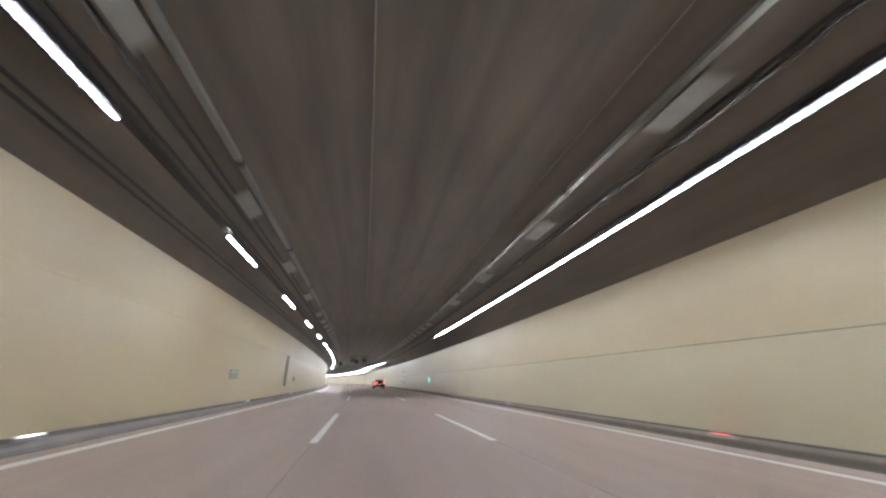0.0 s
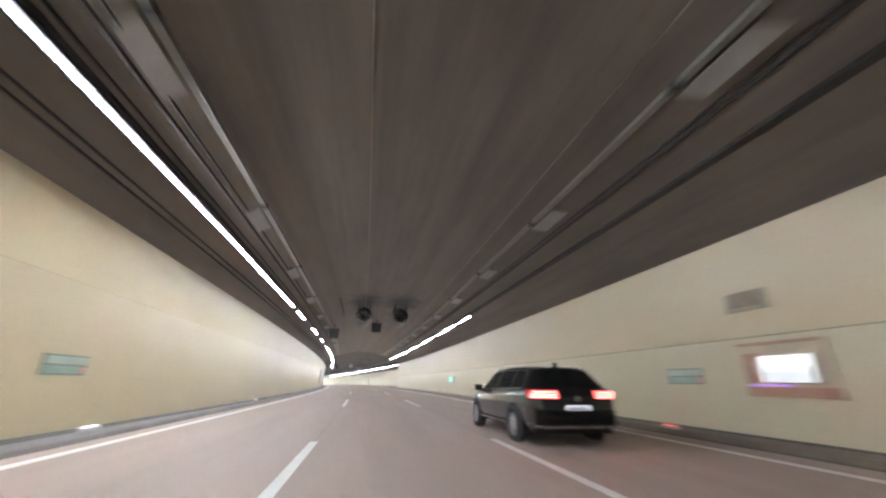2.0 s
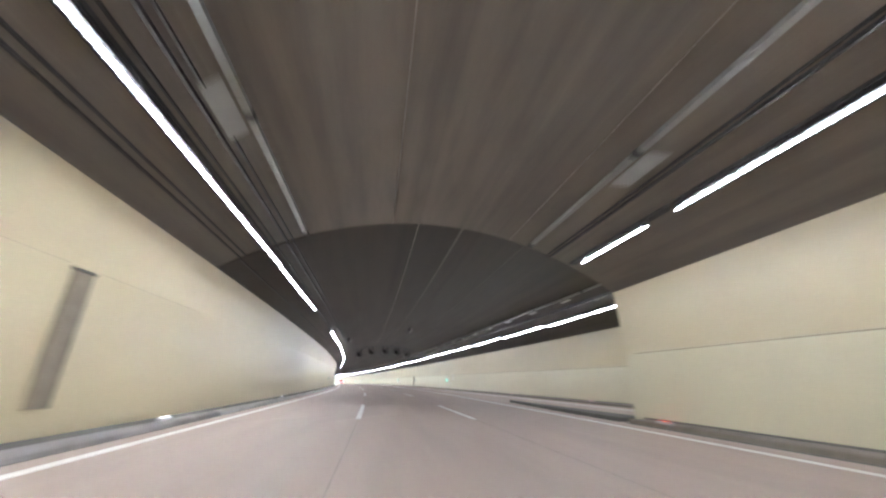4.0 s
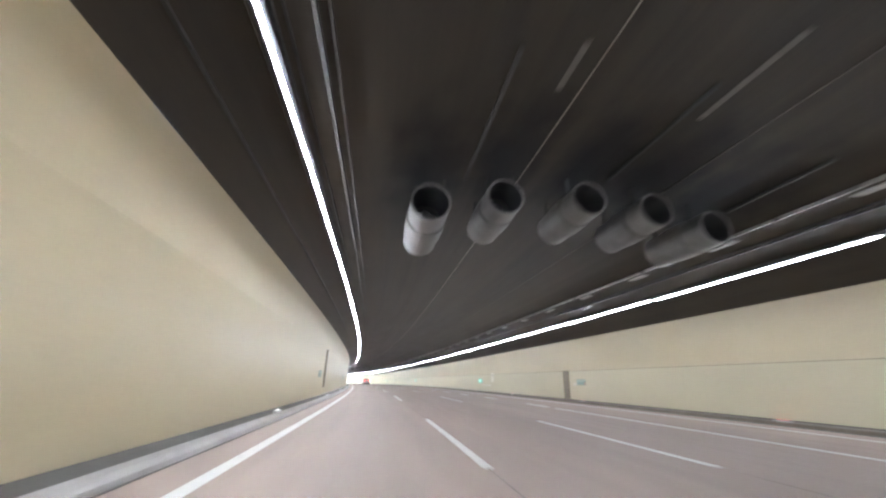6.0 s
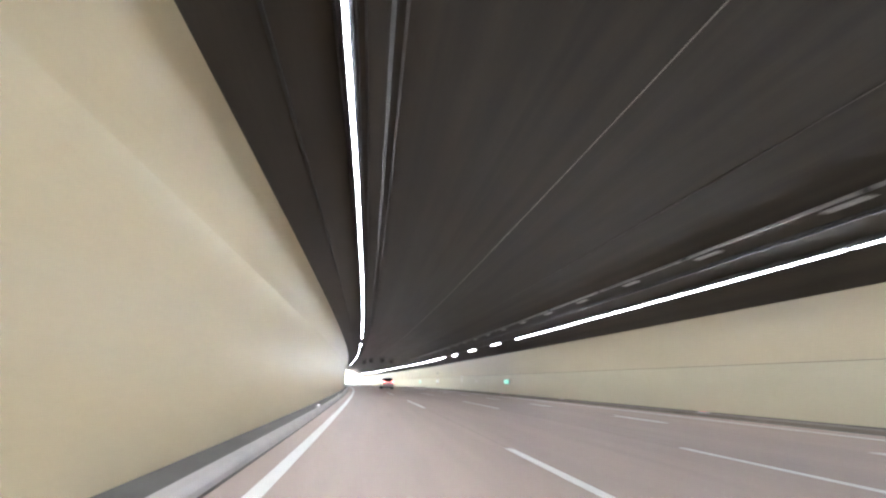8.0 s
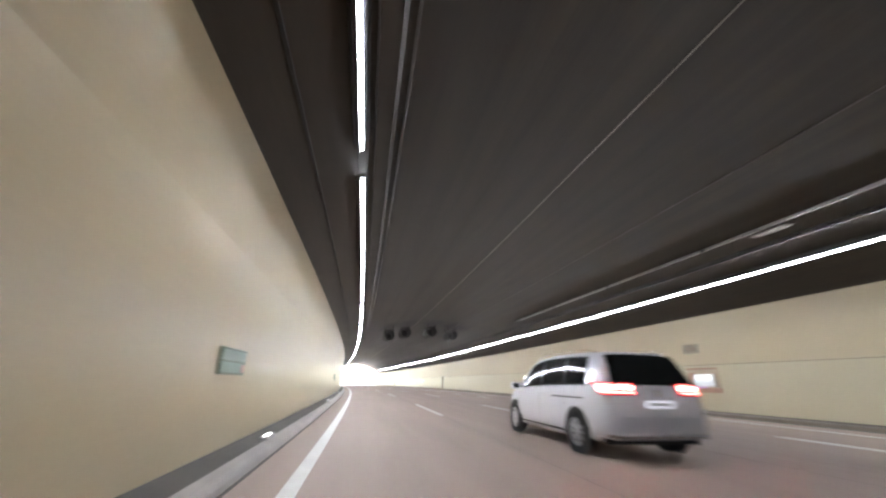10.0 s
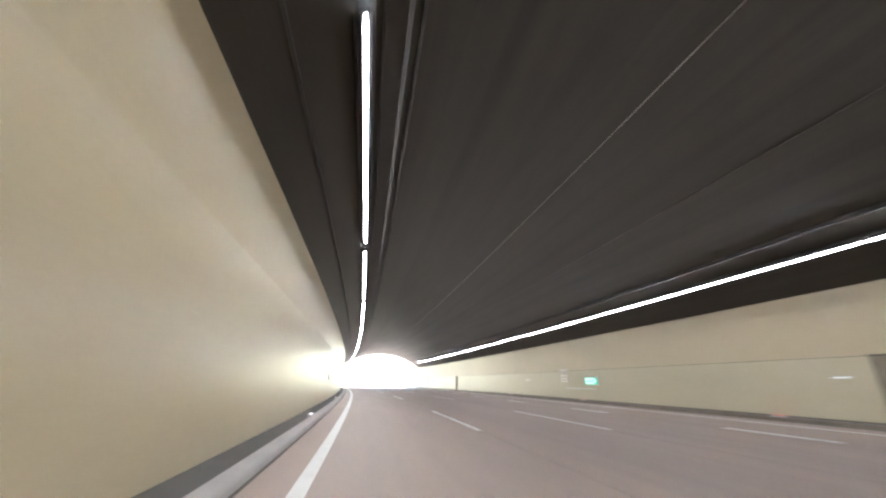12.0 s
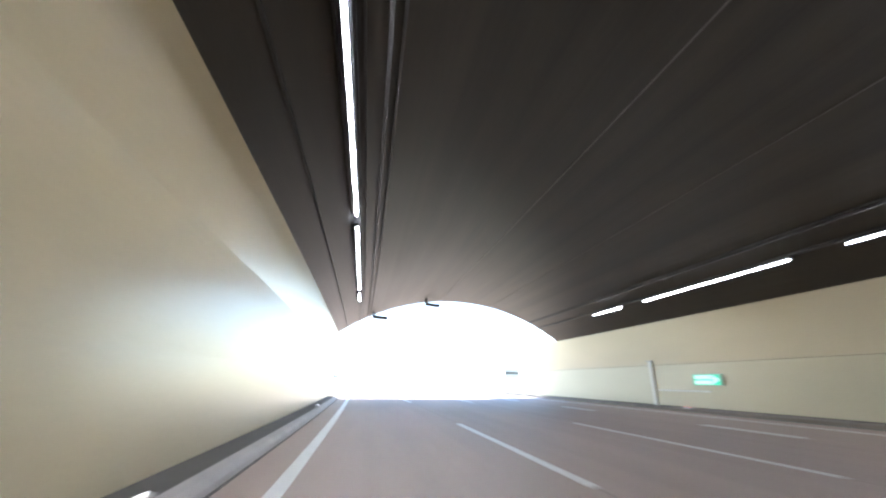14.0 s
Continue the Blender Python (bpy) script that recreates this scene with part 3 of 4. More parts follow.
# ---- lane signals ----
SIGNALBOX = material("black_signal_box", (0.02, 0.02, 0.022), 0.45, spread=0.2, scale=3)
PALEBACK = material("pale_sheet_steel", (0.40, 0.40, 0.38), 0.45, metal=0.1, spread=0.15, scale=2, stain=(0.2, 0.19, 0.17), stain_amount=0.4)


def lane_signal():
    base = new("lane_signal")
    bm = bmesh.new()
    box(bm, -0.42, 0.42, -0.12, 0.12, -0.42, 0.42, 0.03)
    part("box", bm, SIGNALBOX, base)
    bm = bmesh.new()
    box(bm, -0.46, 0.46, -0.3, 0.1, 0.42, 0.45)
    for x in (-0.45, 0.43):
        box(bm, x, x + 0.02, -0.3, 0.1, -0.1, 0.42)
    part("hood", bm, SIGNALBOX, base)
    bm = bmesh.new()
    box(bm, -0.34, 0.34, -0.135, -0.12, -0.34, 0.34)
    part("lens_panel", bm, SIGNALBOX, base, "unlit dark lens panel")
    bm = bmesh.new()
    box(bm, -0.04, 0.04, -0.04, 0.04, 0.44, 0.95)
    part("hanger", bm, DARKRAIL, base)
    return tagged(base, "unlit black lane signal box hung over a lane", "lane signal", "lane signals over the road")


SIGNAL = None
for s, u in ((99.0, 2.0), (99.0, 5.75)):
    m = spot(s, u, arch_at(s, u, 0.85))
    if SIGNAL is None:
        SIGNAL = lane_signal()
        SIGNAL.matrix_basis = m
    else:
        copy_thing(SIGNAL, m)


DETECTOR = None


def portal_detector():
    """A flat detector housing on a short bracket at one end."""
    base = new("traffic_detector")
    bm = bmesh.new()
    box(bm, -0.25, 0.85, -0.22, 0.22, -0.13, 0.1, 0.03)
    bmesh.ops.transform(bm, matrix=Matrix.Rotation(radians(4), 4, "Y"), verts=bm.verts)
    part("housing", bm, SIGNALBOX, base)
    bm = bmesh.new()
    box(bm, -0.28, -0.14, -0.08, 0.08, 0.08, 0.46, 0.01)
    part("bracket", bm, DARKRAIL, base)
    bm = bmesh.new()
    box(bm, 0.2, 0.6, -0.24, -0.22, -0.1, 0.0, 0.006)
    part("lens", bm, SOOTSHADE, base)
    return tagged(base, "flat black traffic detector hung at the portal's arch", "traffic detector", "traffic detectors at the portal")


for s, u in ((466.6, 1.6), (466.6, 5.55)):
    m = spot(s, u, arch_at(s, u, 0.42))
    if DETECTOR is None:
        DETECTOR = portal_detector()
        DETECTOR.matrix_basis = m
    else:
        copy_thing(DETECTOR, m)


# lamp light on the box's right side, put into a paler colour
LITSIDE = material("lamp_lit_side", (0.2, 0.195, 0.18), 0.5, spread=0.15, scale=2)


def hanging_sign():
    base = new("hanging_sign_box")
    # the case's dark colour stands for the side the lamps miss
    bm = bmesh.new()
    box(bm, -0.3, 0.02, -0.85, 0.85, -0.1, 0.16, 0.02)
    part("case", bm, SOOTSHADE, base, "case with its shade put into a dark colour")
    bm = bmesh.new()
    box(bm, 0.024, 0.2, -0.85, 0.85, -0.12, 0.14, 0.015)
    part("cover", bm, LITSIDE, base, "pale side, lamp light put into its colour")
    for y in (-0.6, 0.6):
        bm = bmesh.new()
        box(bm, -0.14, -0.06, y - 0.04, y + 0.04, 0.16, 0.5)
        part("hanger", bm, DARKRAIL, base)
    return tagged(base, "long equipment box under the vault, shade and lamp light in its colours", "equipment box", "equipment boxes past the widening")


SIGN = hanging_sign()
SIGN.matrix_basis = spot(174.2, 1.7, arch_at(174.2, 1.7, 0.4))
copy_thing(SIGN, spot(173.2, 8.75, arch_at(173.2, 8.75, 0.45)))

# ---- things on the walls ----
GREEN = glowing("lit_green_sign", (0.02, 0.62, 0.36), 0.11)
WHITELIT = glowing("lit_white_panel", (0.9, 0.96, 0.98), 0.075)
SIGNLIT = glowing("lit_pale_cyan", (0.62, 0.95, 0.86), 0.1)
TEAL = material("grey_green_sign_film", (0.22, 0.27, 0.2), 0.4, spread=0.1, scale=3)
FADED = material("faded_pale_cyan", (0.42, 0.5, 0.43), 0.5)
TEALFIELD = material("dull_teal_film", (0.31, 0.41, 0.35), 0.45, spread=0.1, scale=3)
PINK = material("faded_pink_film", (0.62, 0.33, 0.28), 0.45)
BARWHITE = material("bright_sign_film", (0.86, 0.83, 0.7), 0.4, spread=0.06, scale=3)
WHITE = material("white_sign_film", (0.72, 0.70, 0.60), 0.45, spread=0.08, scale=3)
RED = material("faded_red_lacquer", (0.42, 0.25, 0.17), 0.4, spread=0.12, scale=3)
FADEDRED = material("faded_red_board", (0.53, 0.43, 0.31), 0.45, spread=0.1, scale=2)
VIOLETLIT = glowing("violet_lamp_strip", (0.5, 0.28, 0.85), 0.06)
PICTOGRAM = material("grey_pictogram", (0.13, 0.12, 0.15), 0.5)
STEEL = material("dull_steel", (0.45, 0.45, 0.44), 0.4, metal=0.6, spread=0.12, scale=4)
RECESS = material("dark_brown_recess", (0.27, 0.23, 0.172), 0.8, spread=0.2, scale=3)


def on_wall(side, s, z, out=0.0):
    """A pose on a wall with x away from the wall, y along the road."""
    if side == "left":
        return spot(s, -1.297 + out, z)
    return spot(s, right_wall(s) + 0.215 - out, z, 0, 0, 180)


def exit_sign(side, s, z=1.48):
    """A lit green exit sign: case, green face, white running strip and arrow."""
    base = new("exit_sign")
    bm = bmesh.new()
    box(bm, 0.0, 0.13, -0.78, 0.78, -0.26, 0.26, 0.015)
    part("case", bm, STEEL, base)
    bm = bmesh.new()
    box(bm, 0.13, 0.137, -0.75, 0.75, -0.235, 0.235)
    part("face", bm, GREEN, base, "glowing green face")
    bm = bmesh.new()
    box(bm, 0.138, 0.144, -0.68, 0.3, 0.035, 0.195)
    part("white_strip", bm, SIGNLIT, base)
    bm = bmesh.new()
    box(bm, 0.138, 0.144, -0.68, 0.3, -0.195, -0.035)
    part("white_strip", bm, SIGNLIT, base)
    bm = bmesh.new()
    vs = [bm.verts.new((x, y, q)) for x in (0.138, 0.144) for y, q in ((0.36, 0.2), (0.36, -0.2), (0.7, 0.0))]
    bm.faces.new(vs[:3])
    bm.faces.new(vs[3:])
    for i in range(3):
        j = (i + 1) % 3
        bm.faces.new((vs[i], vs[j], vs[3 + j], vs[3 + i]))
    part("arrow", bm, SIGNLIT, base, "white arrow")
    base.matrix_basis = on_wall(side, s, z)
    return tagged(base, "lit green emergency exit sign with white arrow on the wall", "exit sign", "lit exit signs on the wall")


def distance_plate(side, s, z=1.47):
    """An unlit green plate that gives the way to the exits."""
    base = new("escape_route_plate")
    bm = bmesh.new()
    box(bm, 0.0, 0.03, -0.6, 0.6, -0.24, 0.24, 0.006)
    part("plate", bm, TEAL, base)
    for z0, z1, mat, name in ((0.02, 0.2, FADED, "upper_field"), (-0.2, -0.02, TEALFIELD, "lower_field")):
        bm = bmesh.new()
        box(bm, 0.03, 0.035, -0.57, 0.57 if z0 > 0 else 0.4, z0, z1)
        part(name, bm, mat, base)
    bm = bmesh.new()
    box(bm, 0.03, 0.036, 0.42, 0.57, -0.19, -0.04)
    part("symbol_panel", bm, PINK, base, "small faded pink square")
    base.matrix_basis = on_wall(side, s, z - 0.03) @ Matrix.Diagonal((1, 1.0, 0.84, 1))
    return tagged(base, "dull green escape route plate with pale upper field", "escape route plate", "escape route plates on the walls")


def line_plate(s, z=1.9):
    """A white plate with four lines of writing too small to read."""
    base = new("information_plate")
    bm = bmesh.new()
    box(bm, 0.0, 0.03, -0.6, 0.6, -0.53, 0.53, 0.006)
    part("plate", bm, material("cream_plate", (0.55, 0.5, 0.4), 0.45), base)
    for q in (0.45, 0.0, -0.22, -0.43):
        bm = bmesh.new()
        box(bm, 0.03, 0.036, -0.56, 0.56, q - 0.035, q + 0.035)
        part("bar", bm, BARWHITE, base, "white bar of unreadable writing")
    base.matrix_basis = on_wall("right", s, z)
    return tagged(base, "cream information plate with four white bars", "information plate", "information plates on the wall")


def handrail(s0, s1, z=0.95):
    base = new("handrail")
    length = s1 - s0
    bm = bmesh.new()
    box(bm, 0.09, 0.14, -length / 2, length / 2, -0.04, 0.04, 0.012)
    part("bar", bm, material("pale_painted_steel", (0.68, 0.67, 0.62), 0.4), base)
    n = max(2, int(length / 1.2))
    for i in range(n + 1):
        y = -length / 2 + 0.05 + (length - 0.1) * i / n
        bm = bmesh.new()
        box(bm, 0.0, 0.09, y - 0.02, y + 0.02, -0.02, 0.02)
        part("bracket", bm, STEEL, base)
    base.matrix_basis = on_wall("right", (s0 + s1) / 2, z)
    return tagged(base, "pale steel handrail beside an emergency exit", "handrail", "handrails on the wall")


def emergency_phone(s):
    """The emergency niche front: a faded red board with an edge trim, a lit white sign and a violet lamp."""
    base = new("emergency_phone_box")
    bm = bmesh.new()
    box(bm, 0.0, 0.07, -0.95, 0.72, -0.55, 0.56, 0.015)
    part("backboard", bm, FADEDRED, base, "faded reddish cream backboard")
    bm = bmesh.new()
    box(bm, 0.07, 0.11, -1.0, 0.72, 0.5, 0.57, 0.01)
    part("top_trim", bm, RED, base, "dark red trim")
    bm = bmesh.new()
    box(bm, 0.07, 0.13, -0.95, 0.8, -0.56, -0.36, 0.01)
    part("bottom_trim", bm, RED, base, "orange-red trim")
    bm = bmesh.new()
    box(bm, 0.07, 0.12, -0.92, -0.5, -0.3, 0.34, 0.012)
    flap = part("door", bm, RED, base, "faded red door")
    bm = bmesh.new()
    box(bm, 0.12, 0.15, -0.64, -0.6, -0.1, 0.16, 0.006)
    part("handle", bm, STEEL, flap)
    bm = bmesh.new()
    box(bm, 0.07, 0.15, -0.9, 0.0, -0.345, -0.315, 0.005)
    part("violet_lamp", bm, VIOLETLIT, base, "thin glowing violet strip")
    bm = bmesh.new()
    box(bm, 0.07, 0.2, -0.5, 0.55, -0.28, 0.27, 0.012)
    sign = part("sign_case", bm, STEEL, base)
    bm = bmesh.new()
    box(bm, 0.2, 0.206, -0.48, 0.53, -0.265, 0.255)
    part("front_panel", bm, WHITELIT, sign, "glowing white front panel")
    for i in range(4):
        # an upright figure: a head on a bar that widens downwards
        y = -0.34 + i * 0.25
        bm = bmesh.new()
        box(bm, 0.207, 0.212, y - 0.055, y + 0.055, -0.255, -0.06, 0.0)
        box(bm, 0.207, 0.212, y - 0.035, y + 0.035, -0.06, 0.03, 0.0)
        part("pictogram", bm, PICTOGRAM, sign)
    base.matrix_basis = on_wall("right", s, 1.56)
    tagged(base, "faded red emergency phone box with glowing white sign", "emergency phone", "emergency phones on the wall")
    plate = new("overhead_plate")
    bm = bmesh.new()
    box(bm, 0.0, 0.03, -0.5, 0.5, -0.27, 0.27, 0.008)
    part("plate", bm, material("grey_olive_plate", (0.33, 0.3, 0.225), 0.5), plate)
    bm = bmesh.new()
    box(bm, 0.03, 0.034, -0.36, 0.36, -0.18, 0.18)
    part("symbol_panel", bm, RECESS, plate)
    plate.matrix_basis = spot(s + 0.5, right_wall(s) + 0.14, 3.1, 0, -6, 180)
    return tagged(plate, "grey-olive sign plate above the emergency phone", "sign plate", "sign plates above the phones")


def small_plate(side, s, z, mat, label, w=0.5, h=0.22, bar=WHITE):
    base = new("wall_plate")
    bm = bmesh.new()
    box(bm, 0.0, 0.06, -w / 2, w / 2, -h / 2, h / 2, 0.01)
    part("plate", bm, mat, base)
    bm = bmesh.new()
    box(bm, 0.06, 0.064, -w * 0.42, w * 0.42, -h * 0.12, h * 0.12)
    part("bar", bm, bar, base)
    base.matrix_basis = on_wall(side, s, z)
    return tagged(base, label, "wall plate")


def wall_recess(side, s, z0, z1, w):
    """An upright strip proud of the wall, the recess's shade put into its brown, with frame and lintel."""
    base = new("cable_recess")
    bm = bmesh.new()
    box(bm, -0.06, 0.06, -w / 2, w / 2, z0, z1, 0.004)
    part("back_plate", bm, RECESS, base, "back plate with the recess's shade in its brown")
    for y in (-w / 2 - 0.03, w / 2):
        bm = bmesh.new()
        box(bm, -0.06, 0.085, y, y + 0.03, z0, z1)
        part("jamb", bm, RECESS, base)
    bm = bmesh.new()
    box(bm, -0.06, 0.1, -w / 2 - 0.06, w / 2 + 0.06, z1, z1 + 0.05)
    part("lintel", bm, KERB, base)
    base.matrix_basis = on_wall(side, s, 0.0)
    return tagged(base, "dark upright cable recess in the cream wall", "cable recess", "upright recesses of the walls")


for s in (47.6, 100.3, 190.9, 243.4, 296.0, 348.8, 401.7, 454.4):
    exit_sign("right", s)
for side, s in (("left", 20.1), ("left", 73.1), ("left", 190.9), ("left", 217.1), ("left", 243.5), ("left", 321.8), ("left", 348.3), ("left", 375.1), ("left", 401.4), ("right", 72.9), ("right", 218.6)):
    distance_plate(side, s)
for s in (51.7, 187.5, 238.7, 314.6, 405.5):
    line_plate(s)
for a, b in ((45.8, 51.0), (187.7, 190.4), (238.9, 242.9), (401.2, 405.2), (454.3, 457.6)):
    handrail(a, b)
for s in (70.17, 330.9):
    emergency_phone(s)
for s, z, w in ((219.4, 1.3, 0.5), (321.4, 1.7, 0.5), (412.2, 1.6, 0.95), (439.6, 1.5, 0.5)):
    small_plate("right", s, z, material("cream_plate_small", (0.62, 0.58, 0.48), 0.45), "small pale plate on the cream wall", w)
small_plate("left", 37.6, 1.32, material("brown_plate", (0.2, 0.17, 0.13), 0.5), "small dark brown plate on the cream wall", 0.62, 0.32, RECESS)
for s in (220.7, 385.5, 437.9):
    wall_recess("right", s, 0.16, 2.24, 0.75)
for s in (33.2, 135.5, 219.4, 309.1):
    wall_recess("left", s, 0.78 if s < 40 else 0.62, 3.0, 0.7 if s < 40 else 0.4)
def strip_lamp(side, s, z, length, glow, label):
    """A short lamp or reflector bar on the wall."""
    base = new("wall_strip_light")
    bm = bmesh.new()
    box(bm, 0.0, 0.05, -length / 2 - 0.03, length / 2 + 0.03, -0.045, 0.045, 0.008)
    part("housing", bm, STEEL, base)
    bm = bmesh.new()
    box(bm, 0.05, 0.058, -length / 2, length / 2, -0.025, 0.025)
    part("diffuser", bm, glow, base, "pale lit strip")
    base.matrix_basis = on_wall(side, s, z, -0.02)
    return tagged(base, label, "strip light", "short strip lights on the walls")


PALELIT = glowing("pale_lit_strip", (0.95, 0.97, 0.95), 0.1)
GREENLIT = glowing("pale_green_strip", (0.45, 0.72, 0.55), 0.03)
for side, s, z, length, glow in (("left", 32.55, 2.83, 0.8, PALELIT), ("left", 307.15, 1.73, 0.35, PALELIT), ("right", 307.4, 1.58, 0.9, PALELIT), ("right", 428.2, 1.4, 0.9, GREENLIT),
                                 ("right", 384.5, 2.16, 0.8, PALELIT), ("right", 386.9, 1.58, 0.55, PALELIT), ("right", 436.7, 2.14, 0.9, PALELIT)):
    strip_lamp(side, s, z, length, glow, "short %s strip light on the cream wall" % ("pale green" if glow == GREENLIT else "white"))
post = new("door_post")
pb = bmesh.new()
box(pb, 0.0, 0.12, -0.14, 0.14, 0.16, 2.45, 0.015)
part("post", pb, WHITE, post)
pb = bmesh.new()
box(pb, 0.0, 0.16, -0.18, 0.18, 2.45, 2.52, 0.01)
part("cap", pb, STEEL, post)
post.matrix_basis = on_wall("right", 457.9, 0.0)
tagged(post, "white painted post beside the emergency exit", "post")


# ---- kerb markers ----
def kerb_marker(color, name):
    base = new("kerb_marker")
    bm = bmesh.new()
    box(bm, -0.07, 0.07, -0.26, 0.26, 0.0, 0.07, 0.012)
    part("shell", bm, STEEL, base)
    bm = bmesh.new()
    box(bm, -0.022, 0.022, -0.22, 0.22, 0.066, 0.08, 0.005)
    part("lens", bm, color, base, name)
    return base


WHITEMARK, REDMARK = glowing("white_marker_led", (1.0, 1.0, 1.0), 0.7), glowing("red_marker_led", (1.0, 0.10, 0.05), 0.3)
first = {}
for k in range(-1, 36):
    for side in ("left", "right"):
        s = float(np.interp(k, (-1, 13, 16, 24, 30, 35), (-4.65, 178.05, 218.3, 323.0, 402.8, 469.2))) + (0.0 if side == "left" else -0.6)
        if s > PORTAL - 2:
            continue
        m = spot(s, -0.82, 0.152) if side == "left" else spot(s, right_wall(s) - 0.38, 0.143)
        if side not in first:
            first[side] = kerb_marker(WHITEMARK if side == "left" else REDMARK, "glowing white lens" if side == "left" else "glowing red lens")
            tagged(first[side], "small %s kerb marker light" % ("white" if side == "left" else "red"), "marker light", "marker lights on the %s kerb" % side)
            first[side].matrix_basis = m
        else:
            copy_thing(first[side], m)


# ---- beyond the portal ----
def outdoor_sign(s, u, z, w, h, label):
    base = new("road_sign")
    bm = bmesh.new()
    box(bm, -w / 2, w / 2, -0.02, 0.02, z - h / 2, z + h / 2, 0.01)
    panel = part("panel", bm, PALEBACK, base)
    bm = bmesh.new()
    box(bm, -w / 2 + 0.08, w / 2 - 0.08, -0.028, -0.02, z - h * 0.1, z + h * 0.1)
    part("bar", bm, SIGNALBOX, panel)
    bm = bmesh.new()
    box(bm, -0.04, 0.04, 0.02, 0.1, -0.6, z + h / 2, 0.01)
    part("post", bm, STEEL, base)
    base.matrix_basis = spot(s, u, 0.0)
    return tagged(base, label, "road sign")


outdoor_sign(500.0, -2.4, 1.8, 1.5, 0.4, "low pale sign board on a post beside the open road")
outdoor_sign(486.0, 20.6, 2.4, 2.0, 1.3, "pale road sign on a post beside the open road")


# ---- cars ----
def lacquer(name, color, metal=0.0, rough=0.25, coat=0.8):
    m = material(name, color, rough, metal=metal, spread=0.06, scale=1.5, fine=300, coat=coat, spec=0.35)
    return m


BLACKPAINT = lacquer("black_car_paint", (0.008, 0.008, 0.010), coat=0.9)
SILVERPAINT = lacquer("silver_car_paint", (0.70, 0.70, 0.735), metal=0.12, rough=0.38, coat=0.5)
DARKGLASS = material("dark_tinted_glass", (0.012, 0.014, 0.014), 0.05, spread=0.1, scale=1, spec=0.4)
RUBBER = material("tyre_rubber", (0.02, 0.02, 0.02), 0.8, spread=0.2, scale=8)
ALLOY = material("silver_alloy", (0.62, 0.62, 0.62), 0.3, metal=0.8, spread=0.08, scale=6)
CHROME = material("chrome_trim", (0.75, 0.75, 0.76), 0.15, metal=1.0, spread=0.04, scale=4)
PLASTIC = material("black_plastic", (0.02, 0.02, 0.021), 0.5, spread=0.15, scale=6)
REDLENS = glowing("red_tail_lens", (0.42, 0.01, 0.013), 0.02)
REDLIT = glowing("lit_tail_bar", (1.0, 0.16, 0.14), 0.9)
BRAKELIT = glowing("lit_brake_lamp", (1.0, 0.32, 0.27), 1.5)
# the number plate glows itself, in place of a plate lamp shining on it
PLATEGLOW = glowing("plate_with_lamp_glow", (0.86, 0.87, 0.95), 0.06)


